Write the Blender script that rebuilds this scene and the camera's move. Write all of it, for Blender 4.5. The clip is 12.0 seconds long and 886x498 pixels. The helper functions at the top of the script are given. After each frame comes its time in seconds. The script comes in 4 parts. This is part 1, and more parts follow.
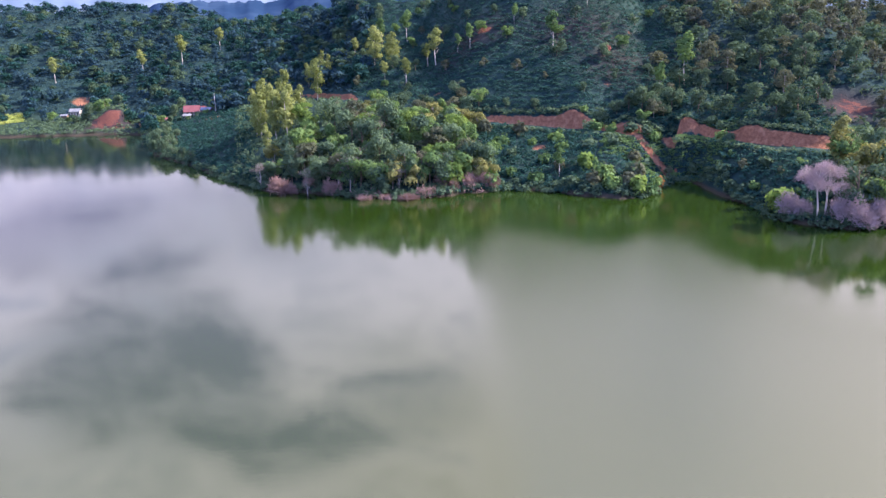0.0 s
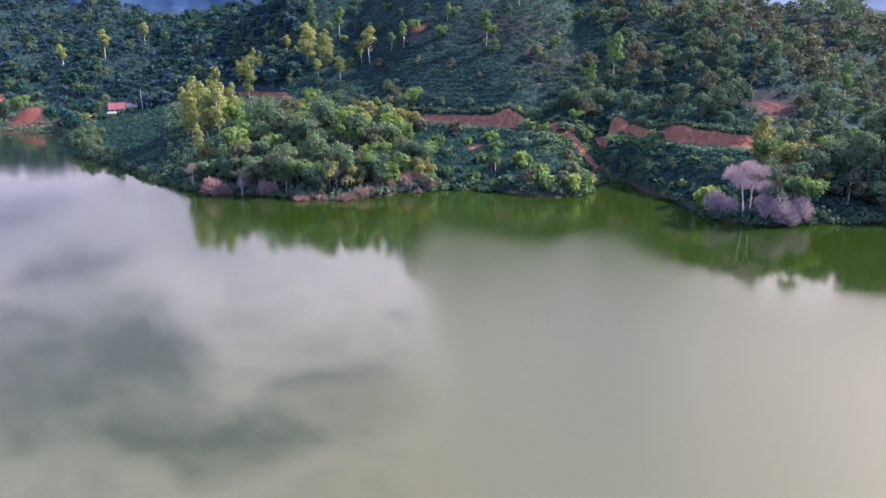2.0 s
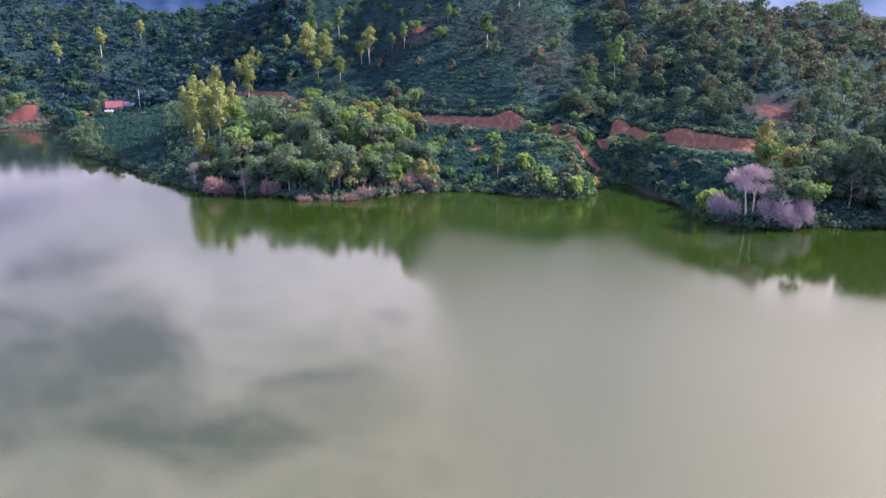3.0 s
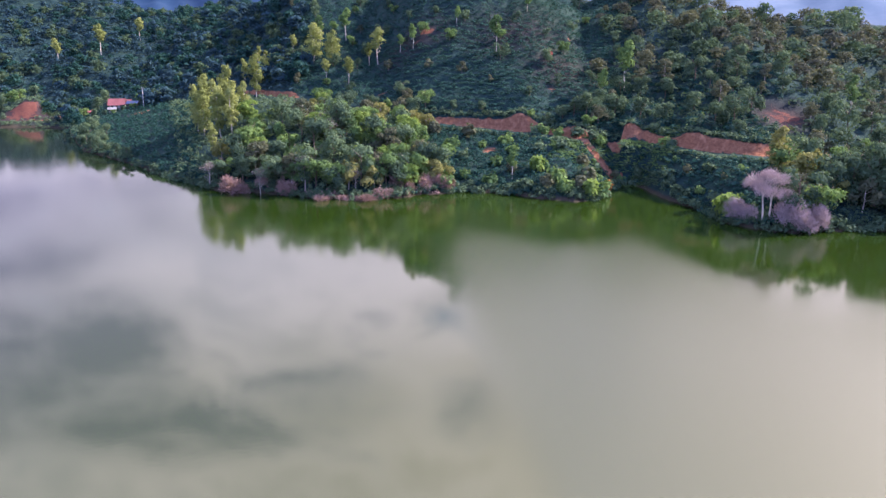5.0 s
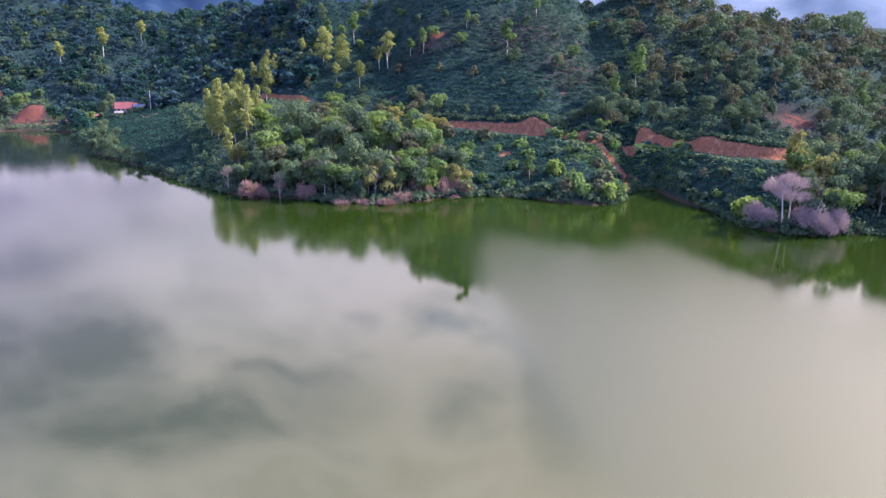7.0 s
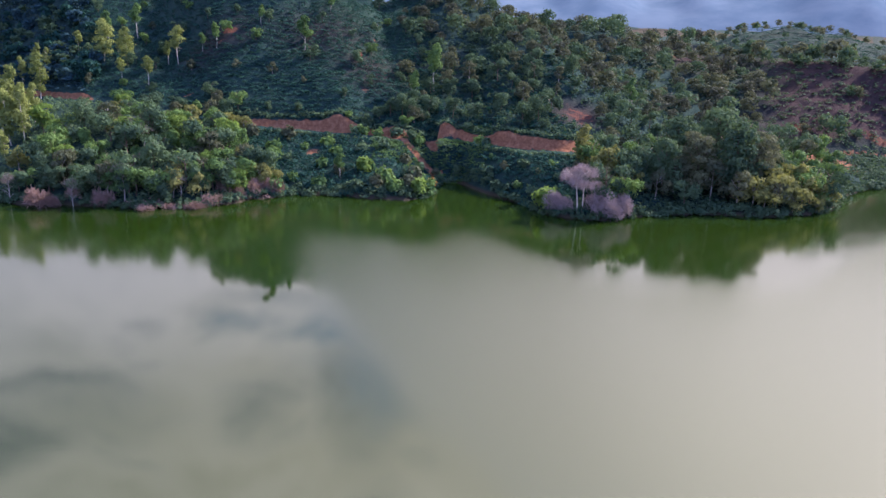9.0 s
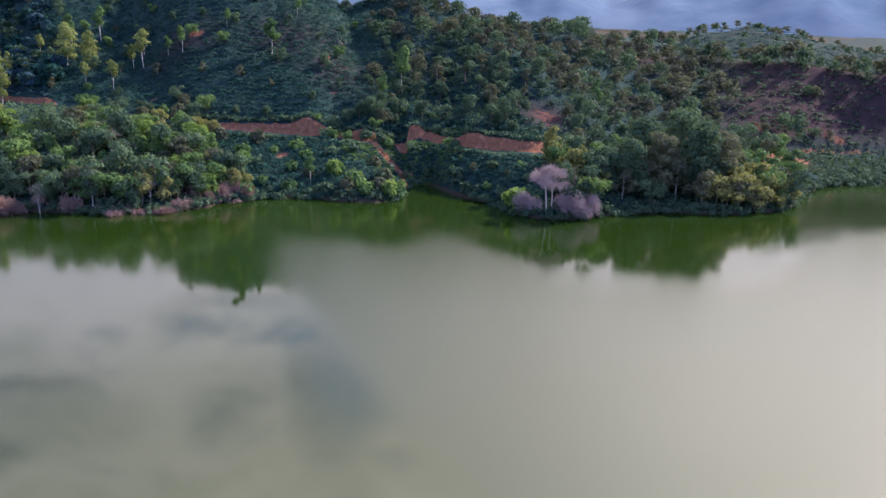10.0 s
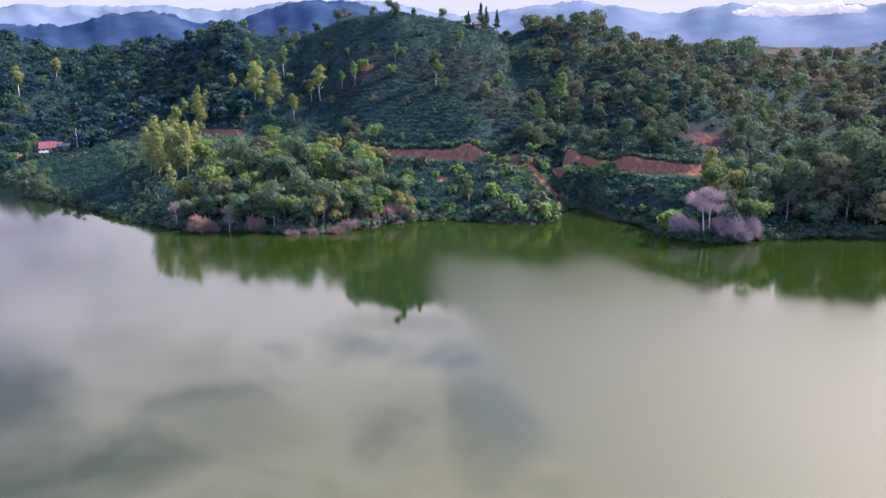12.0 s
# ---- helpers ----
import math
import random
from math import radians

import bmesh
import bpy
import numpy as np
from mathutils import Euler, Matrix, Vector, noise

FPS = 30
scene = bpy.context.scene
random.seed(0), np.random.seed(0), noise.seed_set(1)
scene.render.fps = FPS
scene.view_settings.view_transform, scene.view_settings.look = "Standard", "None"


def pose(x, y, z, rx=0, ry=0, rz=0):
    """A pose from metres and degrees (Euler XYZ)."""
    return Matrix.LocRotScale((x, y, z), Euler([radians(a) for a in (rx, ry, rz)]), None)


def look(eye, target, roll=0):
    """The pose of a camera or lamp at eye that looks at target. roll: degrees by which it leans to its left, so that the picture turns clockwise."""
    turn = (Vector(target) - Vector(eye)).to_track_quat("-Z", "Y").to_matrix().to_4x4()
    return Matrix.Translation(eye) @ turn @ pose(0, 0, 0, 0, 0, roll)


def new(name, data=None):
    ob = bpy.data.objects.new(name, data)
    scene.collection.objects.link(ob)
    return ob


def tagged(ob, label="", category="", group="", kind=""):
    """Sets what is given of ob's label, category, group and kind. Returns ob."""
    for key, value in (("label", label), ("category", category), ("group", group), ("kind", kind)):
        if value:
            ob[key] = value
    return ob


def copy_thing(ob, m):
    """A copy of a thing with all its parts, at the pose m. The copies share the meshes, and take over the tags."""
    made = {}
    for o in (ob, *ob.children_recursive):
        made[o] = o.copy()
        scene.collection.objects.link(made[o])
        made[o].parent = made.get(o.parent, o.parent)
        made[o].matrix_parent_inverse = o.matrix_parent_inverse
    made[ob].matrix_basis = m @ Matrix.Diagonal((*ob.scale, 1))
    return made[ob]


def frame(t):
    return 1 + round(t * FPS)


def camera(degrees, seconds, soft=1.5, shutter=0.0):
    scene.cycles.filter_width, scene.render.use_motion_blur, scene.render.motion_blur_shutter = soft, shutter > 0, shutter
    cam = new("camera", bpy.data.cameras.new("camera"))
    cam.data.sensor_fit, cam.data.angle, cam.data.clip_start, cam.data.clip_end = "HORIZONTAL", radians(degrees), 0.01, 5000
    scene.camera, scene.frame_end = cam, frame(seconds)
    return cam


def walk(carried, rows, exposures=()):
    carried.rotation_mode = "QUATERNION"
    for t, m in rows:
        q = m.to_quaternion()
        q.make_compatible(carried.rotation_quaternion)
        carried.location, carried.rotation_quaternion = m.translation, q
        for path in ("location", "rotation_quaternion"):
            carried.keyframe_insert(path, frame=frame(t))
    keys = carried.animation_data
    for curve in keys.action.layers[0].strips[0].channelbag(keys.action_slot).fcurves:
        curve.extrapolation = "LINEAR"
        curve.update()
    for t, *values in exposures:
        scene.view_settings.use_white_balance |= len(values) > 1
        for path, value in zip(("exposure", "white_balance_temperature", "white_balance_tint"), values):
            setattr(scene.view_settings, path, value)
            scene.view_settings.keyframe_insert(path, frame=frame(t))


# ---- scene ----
cam = camera(58.97, 12.0, soft=1.5)
PATH = [
    (0, pose(0.00, 0.00, 40.00, 73.399, 1.736, -0.000)),
    (0.5, pose(0.04, -0.19, 40.26, 73.141, 1.606, -2.196)),
    (1, pose(-0.10, -0.27, 40.48, 73.017, 1.450, -3.661)),
    (1.5, pose(-0.55, -0.29, 40.69, 72.998, 1.264, -4.491)),
    (2, pose(-1.41, -0.27, 40.86, 73.008, 1.004, -4.958)),
    (2.5, pose(-2.69, -0.29, 41.00, 73.022, 0.738, -5.309)),
    (3, pose(-4.29, -0.33, 41.10, 73.041, 0.453, -5.547)),
    (5, pose(-11.70, -0.42, 41.34, 73.125, -0.331, -6.541)),
    (5.5, pose(-13.51, -0.40, 41.46, 73.162, -0.383, -6.748)),
    (6, pose(-15.35, -0.36, 41.64, 73.166, -0.425, -6.985)),
    (6.5, pose(-17.18, -0.41, 41.86, 73.223, -0.388, -7.210)),
    (7, pose(-18.97, -0.50, 42.12, 73.231, -0.401, -7.400)),
    (7.4, pose(-20.39, -0.68, 42.36, 73.231, -0.547, -8.957)),
    (7.5, pose(-20.75, -0.73, 42.43, 73.230, -0.644, -9.995)),
    (7.7, pose(-21.42, -0.78, 42.57, 73.096, -1.034, -14.954)),
    (7.9, pose(-22.03, -0.73, 42.72, 73.075, -1.135, -18.000)),
    (8.3, pose(-23.25, -0.64, 43.03, 73.035, -1.335, -20.900)),
    (9.3, pose(-26.29, -0.39, 43.80, 72.934, -1.837, -23.728)),
    (9.5, pose(-26.65, -0.50, 43.91, 72.938, -1.838, -24.301)),
    (10, pose(-27.05, -1.36, 44.07, 73.112, -1.648, -25.572)),
    (10.3, pose(-27.19, -2.18, 44.14, 73.332, -1.310, -26.150)),
    (10.4, pose(-27.24, -2.46, 44.16, 73.406, -1.198, -25.850)),
    (10.5, pose(-27.28, -2.74, 44.18, 73.479, -1.085, -24.982)),
    (10.7, pose(-27.38, -3.33, 44.20, 73.949, -0.402, -20.469)),
    (10.8, pose(-27.43, -3.62, 44.22, 74.042, -0.267, -19.581)),
    (11, pose(-27.53, -4.21, 44.24, 74.192, -0.050, -18.145)),
    (11.5, pose(-27.79, -5.89, 44.30, 74.622, 0.369, -15.752)),
    (12, pose(-28.05, -7.54, 44.37, 74.940, 0.713, -14.139)),
]
walk(cam, PATH, [(0, 0.62, 5880, 35), (3, 0.60, 6010, 38), (7, 0.60, 6010, 38), (7.7, 0.5, 6010, 38), (9.3, 0.12, 5820, 30), (10, 0.04, 5820, 30), (10.5, -0.12, 5820, 30), (11, 0.32, 5940, 35), (12, 0.42, 5940, 35)])


# ---- world, sun ----
SUN_AZ, SUN_EL = radians(83), radians(37)
to_sun = Vector((math.sin(SUN_AZ) * math.cos(SUN_EL), math.cos(SUN_AZ) * math.cos(SUN_EL), math.sin(SUN_EL)))
sun = new("sun", bpy.data.lights.new("sun", "SUN"))
sun.data.energy, sun.data.angle, sun.data.color = 9.6, radians(1.5), (1.0, 0.90, 0.70)
sun.matrix_world = look(to_sun * 500, (0, 0, 0))


class Nodes:
    """Short hand for building a node tree."""

    def __init__(self, tree):
        self.tree = tree
        tree.nodes.clear()

    def add(self, kind, out=0, **inputs):
        node = self.tree.nodes.new(kind)
        for key, value in inputs.items():
            if key.startswith("_"):
                self.option(node, key[1:], value)
                continue
            slot = node.inputs[int(key[1:])] if key[0] == "i" and key[1:].isdigit() else node.inputs[key.replace("_", " ")]
            if isinstance(value, bpy.types.NodeSocket):
                self.tree.links.new(value, slot)
            else:
                slot.default_value = value
        return node.outputs[out] if len(node.outputs) else None

    @staticmethod
    def option(node, key, value):
        if key == "operation":
            node.operation = value
        elif key == "use_clamp":
            node.use_clamp = value
        elif key == "data_type":
            node.data_type = value
        elif key == "blend_type":
            node.blend_type = value
        elif key == "interpolation_type":
            node.interpolation_type = value
        elif key == "attribute_name":
            node.attribute_name = value
        elif key == "sky_type":
            node.sky_type = value
        elif key == "sun_disc":
            node.sun_disc = value
        elif key == "sun_elevation":
            node.sun_elevation = value
        elif key == "sun_rotation":
            node.sun_rotation = value
        elif key == "dust_density":
            node.dust_density = value

    def math(self, op, a, b=0.0, c=0.0, clamp=False):
        return self.add("ShaderNodeMath", _operation=op, _use_clamp=clamp, i0=a, i1=b, i2=c)

    def mix(self, fac, a, b, blend="MIX"):
        return self.add("ShaderNodeMix", out=2, _data_type="RGBA", _blend_type=blend, i0=fac, i6=a, i7=b)

    def span(self, value, lo, hi, to_lo=0.0, to_hi=1.0):
        return self.add("ShaderNodeMapRange", _interpolation_type="SMOOTHSTEP", i0=value, i1=lo, i2=hi, i3=to_lo, i4=to_hi)

    def noise(self, vector, scale, detail=3.0, rough=0.55, distort=0.0):
        return self.add("ShaderNodeTexNoise", Vector=vector, Scale=scale, Detail=detail, Roughness=rough, Distortion=distort)


def rgb(r, g, b):
    return (r, g, b, 1.0)


def make_world():
    world = bpy.data.worlds.new("sky")
    scene.world = world
    world.use_nodes = True
    n = Nodes(world.node_tree)
    sky = n.add("ShaderNodeTexSky", _sky_type="NISHITA", _sun_disc=False, _sun_elevation=SUN_EL, _sun_rotation=SUN_AZ, _dust_density=2.0)
    blue = n.add("ShaderNodeBackground", Color=sky, Strength=0.15)
    way = n.add("ShaderNodeTexCoord", out=0)
    sep = n.tree.nodes.new("ShaderNodeSeparateXYZ")
    n.tree.links.new(way, sep.inputs[0])
    up = n.math("ADD", n.math("MAXIMUM", sep.outputs[2], 0.0), 0.16)
    flat = n.add("ShaderNodeCombineXYZ", X=n.math("DIVIDE", sep.outputs[0], up), Y=n.math("DIVIDE", sep.outputs[1], up), Z=0.0)
    soft_noise = n.noise(n.add("ShaderNodeMapping", Vector=flat, Location=(3.1, 0.4, 0.0)), 0.8, 5.0, 0.55, 0.3)
    puffs = n.noise(n.add("ShaderNodeMapping", Vector=flat, Location=(7.3, 2.2, 0.0), Scale=(0.8, 1.1, 1.0)), 3.6, 8.0, 0.64, 0.35)
    cover = n.span(n.math("ADD", n.math("MULTIPLY", soft_noise, 0.7), n.math("MULTIPLY", puffs, 0.3)), 0.30, 0.46)
    cover = n.math("MULTIPLY", cover, n.span(sep.outputs[2], 0.60, 0.82, 1.0, 0.75))
    back = n.span(sep.outputs[1], 0.15, -0.45)
    toward = n.add("ShaderNodeVectorMath", out=1, _operation="DOT_PRODUCT", i0=way, i1=tuple(to_sun))
    glow = n.math("POWER", n.math("MAXIMUM", toward, 0.0), 3.0)
    # grey cloud banks: bearing, height over the horizon and their reach, in degrees
    az = n.math("MULTIPLY", n.math("ARCTAN2", sep.outputs[0], sep.outputs[1]), 57.3)
    el = n.math("MULTIPLY", n.math("ARCSINE", sep.outputs[2]), 57.3)
    bank = 0.0
    for a0, e0, da, de, amount in ((-22.5, 22.5, 9, 6.5, 0.55), (-14, 28.0, 8, 3, 0.30), (-3, 25.8, 7, 3, 0.30), (14, 26.5, 8, 4.5, 0.30), (5, 23.5, 11, 5, 0.18), (18.5, 24, 4.5, 13, 0.40), (-20, 13.2, 14, 3.6, 0.48), (-60, 30, 30, 14, 0.40), (-120, 35, 40, 14, 0.4), (140, 30, 30, 12, 0.4)):
        dx = n.math("DIVIDE", n.math("SUBTRACT", az, a0), da)
        dy = n.math("DIVIDE", n.math("SUBTRACT", el, e0), de)
        d = n.math("ADD", n.math("MULTIPLY", dx, dx), n.math("MULTIPLY", dy, dy))
        bank = n.math("ADD", bank, n.span(d, 1.6, 0.0, 0.0, amount))
    grain = n.math("ADD", n.math("MULTIPLY", soft_noise, 0.4), n.math("MULTIPLY", puffs, 0.6))
    heavy = n.span(n.math("ADD", n.math("MULTIPLY", n.math("SUBTRACT", grain, 0.5), 3.2), bank), 0.08, 0.78)
    cloud = n.mix(n.span(toward, -0.2, 0.75), rgb(1.00, 1.06, 1.26), rgb(1.54, 1.38, 1.12))
    cloud = n.mix(n.span(puffs, 0.30, 0.66, 0.0, 0.65), n.mix(0.45, cloud, rgb(0.62, 0.65, 0.74)), rgb(1.75, 1.70, 1.62))
    cloud = n.mix(heavy, cloud, rgb(0.41, 0.42, 0.60))
    cloud = n.mix(glow, cloud, rgb(2.2, 2.05, 1.75))
    dx = n.math("DIVIDE", n.math("SUBTRACT", az, 57.0), 22.0)
    dy = n.math("DIVIDE", n.math("SUBTRACT", el, 26.0), 11.0)
    lit = n.span(n.math("ADD", n.math("MULTIPLY", dx, dx), n.math("MULTIPLY", dy, dy)), 1.6, 0.0)
    cloud = n.mix(n.math("MULTIPLY", lit, n.span(puffs, 0.25, 0.55, 0.5, 1.0)), cloud, rgb(3.0, 2.85, 2.4))
    cloud = n.mix(n.span(el, 9.0, 2.0, 0.0, 0.85), cloud, rgb(0.62, 0.70, 0.84))
    cloud = n.mix(n.span(sep.outputs[2], 0.62, 0.80), cloud, rgb(0.72, 1.02, 1.65))
    cloud = n.mix(n.math("MULTIPLY", back, 0.85), cloud, rgb(0.72, 1.05, 1.95))
    # the thin high cloud is warmer and dimmer than the bright bank low in the sky
    cloud = n.mix(n.math("MULTIPLY", n.span(el, 15.0, 30.0), n.math("SUBTRACT", 1.0, back)), cloud, n.mix(1.0, cloud, rgb(0.98, 0.965, 0.84), "MULTIPLY"))
    white = n.add("ShaderNodeBackground", Color=cloud, Strength=0.80)
    n.add("ShaderNodeOutputWorld", Surface=n.add("ShaderNodeMixShader", i0=cover, i1=blue, i2=white))


make_world()


# ---- materials ----
def material(name):
    mat = bpy.data.materials.new(name)
    mat.use_nodes = True
    return mat, Nodes(mat.node_tree)


def finish(n, surface):
    n.add("ShaderNodeOutputMaterial", Surface=surface)


def leaf_material(name, dark, light, through_light=0.27, spread=0.65):
    """Foliage: colour varies from tree to tree and from leaf to leaf."""
    mat, n = material(name)
    whole = n.add("ShaderNodeObjectInfo", out=5)
    leaf = n.add("ShaderNodeNewGeometry", out=8)
    place = n.add("ShaderNodeNewGeometry", out=0)
    patch = n.noise(place, 0.25, 2.0)
    fac = n.math("ADD", n.math("MULTIPLY", leaf, 0.35), n.math("MULTIPLY", whole, spread), clamp=True)
    fac = n.math("ADD", fac, n.math("MULTIPLY", n.math("SUBTRACT", patch, 0.5), 0.6), clamp=True)
    colour = n.mix(fac, rgb(*dark), rgb(*light))
    solid = n.add("ShaderNodeBsdfPrincipled", Base_Color=colour, Roughness=0.7, Specular_IOR_Level=0.06)
    thin = n.add("ShaderNodeBsdfTranslucent", Color=n.mix(0.5, colour, rgb(light[0] * 1.3, light[1] * 1.35, light[2] * 0.8)))
    finish(n, n.add("ShaderNodeMixShader", i0=through_light, i1=solid, i2=thin))
    return mat


def grain_material(name, dark, light, scale=3.0, rough=0.85, bump=0.4, stretch=(1, 1, 1)):
    mat, n = material(name)
    co = n.add("ShaderNodeMapping", Vector=n.add("ShaderNodeTexCoord", out=3), Scale=stretch)
    fine = n.noise(co, scale, 6.0, 0.65)
    wide = n.noise(co, scale * 0.17, 3.0)
    fac = n.span(n.math("ADD", n.math("MULTIPLY", fine, 0.6), n.math("MULTIPLY", wide, 0.4)), 0.35, 0.65)
    height = n.add("ShaderNodeBump", Strength=bump, Distance=0.05, Height=fine)
    finish(n, n.add("ShaderNodeBsdfPrincipled", Base_Color=n.mix(fac, rgb(*dark), rgb(*light)), Roughness=rough, Normal=height))
    return mat


LEAF_DARK = leaf_material("leaf_dark", (0.030, 0.064, 0.048), (0.112, 0.176, 0.094))
LEAF_MID = leaf_material("leaf_mid", (0.036, 0.090, 0.044), (0.170, 0.272, 0.082))
LEAF_YELLOW = leaf_material("leaf_yellow", (0.120, 0.160, 0.052), (0.265, 0.305, 0.105), 0.34)
LEAF_LIME = leaf_material("leaf_lime", (0.085, 0.165, 0.045), (0.190, 0.280, 0.075), 0.45)
LEAF_OLIVE = leaf_material("leaf_olive", (0.054, 0.072, 0.050), (0.150, 0.160, 0.092))
LEAF_DUSK = leaf_material("leaf_dusk", (0.042, 0.055, 0.046), (0.104, 0.112, 0.078))
LEAF_CROP = leaf_material("leaf_crop", (0.260, 0.330, 0.080), (0.420, 0.470, 0.140), 0.4)
LEAF_GOLD = leaf_material("leaf_gold", (0.105, 0.122, 0.046), (0.300, 0.300, 0.110), 0.35)
# haze over the far hillside is put into this bluer leaf colour
LEAF_HAZED = leaf_material("leaf_blue", (0.014, 0.042, 0.068), (0.036, 0.082, 0.096), 0.25)
LEAF_COFFEE = leaf_material("leaf_coffee", (0.013, 0.050, 0.047), (0.032, 0.094, 0.072), 0.25)
DRY_PINK = leaf_material("dry_pink", (0.190, 0.122, 0.116), (0.340, 0.235, 0.212), 0.2)
TWIG_LILAC = leaf_material("twig_lilac", (0.250, 0.192, 0.214), (0.430, 0.348, 0.386), 0.15)
LEAF_RED = leaf_material("leaf_red", (0.260, 0.085, 0.080), (0.400, 0.160, 0.145), 0.3)
LEAF_RUST = leaf_material("leaf_rust", (0.170, 0.085, 0.030), (0.330, 0.170, 0.060), 0.3)
TWIG_GREY = leaf_material("twig_grey", (0.170, 0.150, 0.140), (0.280, 0.250, 0.235), 0.15)
BARK = grain_material("bark", (0.07, 0.05, 0.035), (0.17, 0.13, 0.10), 4.0, stretch=(1, 1, 0.3))
BARK_PALE = grain_material("bark_pale", (0.38, 0.34, 0.29), (0.62, 0.58, 0.52), 3.0, stretch=(1, 1, 0.3))
BARK_GREY = grain_material("bark_grey", (0.24, 0.21, 0.19), (0.44, 0.40, 0.37), 3.0, stretch=(1, 1, 0.3))
ROOF_RED = grain_material("roof_red", (0.15, 0.044, 0.048), (0.22, 0.072, 0.074), 2.0, 0.7)
ROOF_BLUE = grain_material("roof_blue", (0.06, 0.09, 0.16), (0.11, 0.14, 0.23), 2.0, 0.5)
ROOF_GREY = grain_material("roof_grey", (0.13, 0.14, 0.15), (0.24, 0.25, 0.27), 2.0, 0.85)
WALL_CREAM = grain_material("wall_cream", (0.30, 0.28, 0.25), (0.46, 0.43, 0.39), 1.5)
WOOD = grain_material("wood", (0.10, 0.07, 0.05), (0.22, 0.16, 0.11), 3.0)
PANE = grain_material("pane", (0.02, 0.025, 0.03), (0.05, 0.06, 0.07), 1.0, 0.15, 0.0)
CONCRETE = grain_material("concrete", (0.42, 0.41, 0.39), (0.60, 0.59, 0.56), 2.0)


def ground_material():
    mat, n = material("ground")
    co = n.add("ShaderNodeNewGeometry", out=0)
    soil = n.add("ShaderNodeAttribute", out=2, _attribute_name="soil")
    field = n.add("ShaderNodeAttribute", out=2, _attribute_name="field")
    wide, mid, fine = n.noise(co, 0.03, 4.0), n.noise(co, 0.22, 4.0), n.noise(co, 1.6, 5.0, 0.65)
    grass = n.mix(n.span(mid, 0.35, 0.65), rgb(0.011, 0.032, 0.034), rgb(0.024, 0.052, 0.046))
    grass = n.mix(n.span(wide, 0.50, 0.70), grass, rgb(0.022, 0.046, 0.036))
    bare = n.mix(n.span(fine, 0.3, 0.7), rgb(0.145, 0.063, 0.038), rgb(0.260, 0.118, 0.068))
    streak = n.noise(n.add("ShaderNodeMapping", Vector=co, Scale=(1, 1, 0.15)), 0.9, 4.0)
    bare = n.mix(n.span(streak, 0.45, 0.7, 0.0, 0.6), bare, rgb(0.34, 0.176, 0.110))
    # fields darken the red earth; on the dug bank this paints in its shade
    bare = n.mix(n.span(field, 0.2, 0.8, 0.0, 0.8), bare, n.mix(fine, rgb(0.060, 0.024, 0.022), rgb(0.125, 0.046, 0.038)))
    tilled = n.mix(n.span(mid, 0.35, 0.65), rgb(0.032, 0.021, 0.025), rgb(0.058, 0.031, 0.033))
    tilled = n.mix(n.span(fine, 0.55, 0.75, 0.0, 0.6), tilled, rgb(0.040, 0.050, 0.036))
    worn = n.math("ADD", soil, n.math("MULTIPLY", n.math("SUBTRACT", n.noise(co, 0.45, 5.0, 0.75), 0.5), n.span(soil, 0.02, 0.25, 0.9, 1.5)))
    colour = n.mix(n.math("MULTIPLY", field, 0.9, clamp=True), grass, tilled)
    colour = n.mix(n.span(worn, 0.42, 0.58), colour, bare)
    level = n.tree.nodes.new("ShaderNodeSeparateXYZ")
    n.tree.links.new(co, level.inputs[0])
    colour = n.mix(n.span(level.outputs[2], 1.1, 0.3, 0.0, 0.9), colour, n.mix(fine, rgb(0.028, 0.024, 0.017), rgb(0.075, 0.058, 0.042)))
    height = n.add("ShaderNodeBump", Strength=0.7, Distance=0.4, Height=n.math("ADD", fine, mid))
    finish(n, n.add("ShaderNodeBsdfPrincipled", Base_Color=colour, Roughness=0.95, Specular_IOR_Level=0.08, Normal=height))
    return mat


def water_material():
    """Turbid green reservoir: calm in the lee of the banks, ruffled by the breeze in the open."""
    mat, n = material("water")
    co = n.add("ShaderNodeNewGeometry", out=0)
    ruffled = n.add("ShaderNodeAttribute", out=2, _attribute_name="ruffled")
    lean = n.add("ShaderNodeAttribute", out=2, _attribute_name="lean")
    drift = n.noise(n.add("ShaderNodeMapping", Vector=co, Scale=(0.6, 1.0, 1.0)), 0.05, 3.0)
    wind = n.math("ADD", ruffled, n.math("MULTIPLY", n.math("SUBTRACT", drift, 0.5), 0.3), clamp=True)
    rough = n.span(wind, 0.0, 0.9, 0.03, 0.27)
    ripple = n.noise(n.add("ShaderNodeMapping", Vector=co, Scale=(1.0, 1.5, 1.0)), 1.1, 3.0, 0.6)
    normal = n.add("ShaderNodeBump", Strength=n.span(wind, 0.0, 1.0, 0.007, 0.085), Distance=0.3, Height=ripple)
    # a tilt added to the normals draws what is mirrored out towards open water
    normal = n.add("ShaderNodeVectorMath", _operation="NORMALIZE", i0=n.add("ShaderNodeVectorMath", _operation="ADD", i0=normal, i1=n.add("ShaderNodeVectorMath", _operation="SCALE", i0=(0.004, 0.0150, 0.0), i3=lean)))
    body = n.mix(n.noise(co, 0.02, 2.0), rgb(0.010, 0.026, 0.002), rgb(0.014, 0.030, 0.003))
    east = n.tree.nodes.new("ShaderNodeSeparateXYZ")
    n.tree.links.new(co, east.inputs[0])
    body = n.mix(n.span(east.outputs[0], -110.0, -40.0), rgb(0.010, 0.018, 0.012), body)
    surface = n.add("ShaderNodeBsdfPrincipled", Base_Color=body, Roughness=rough, IOR=2.3, Normal=normal)
    finish(n, surface)
    return mat


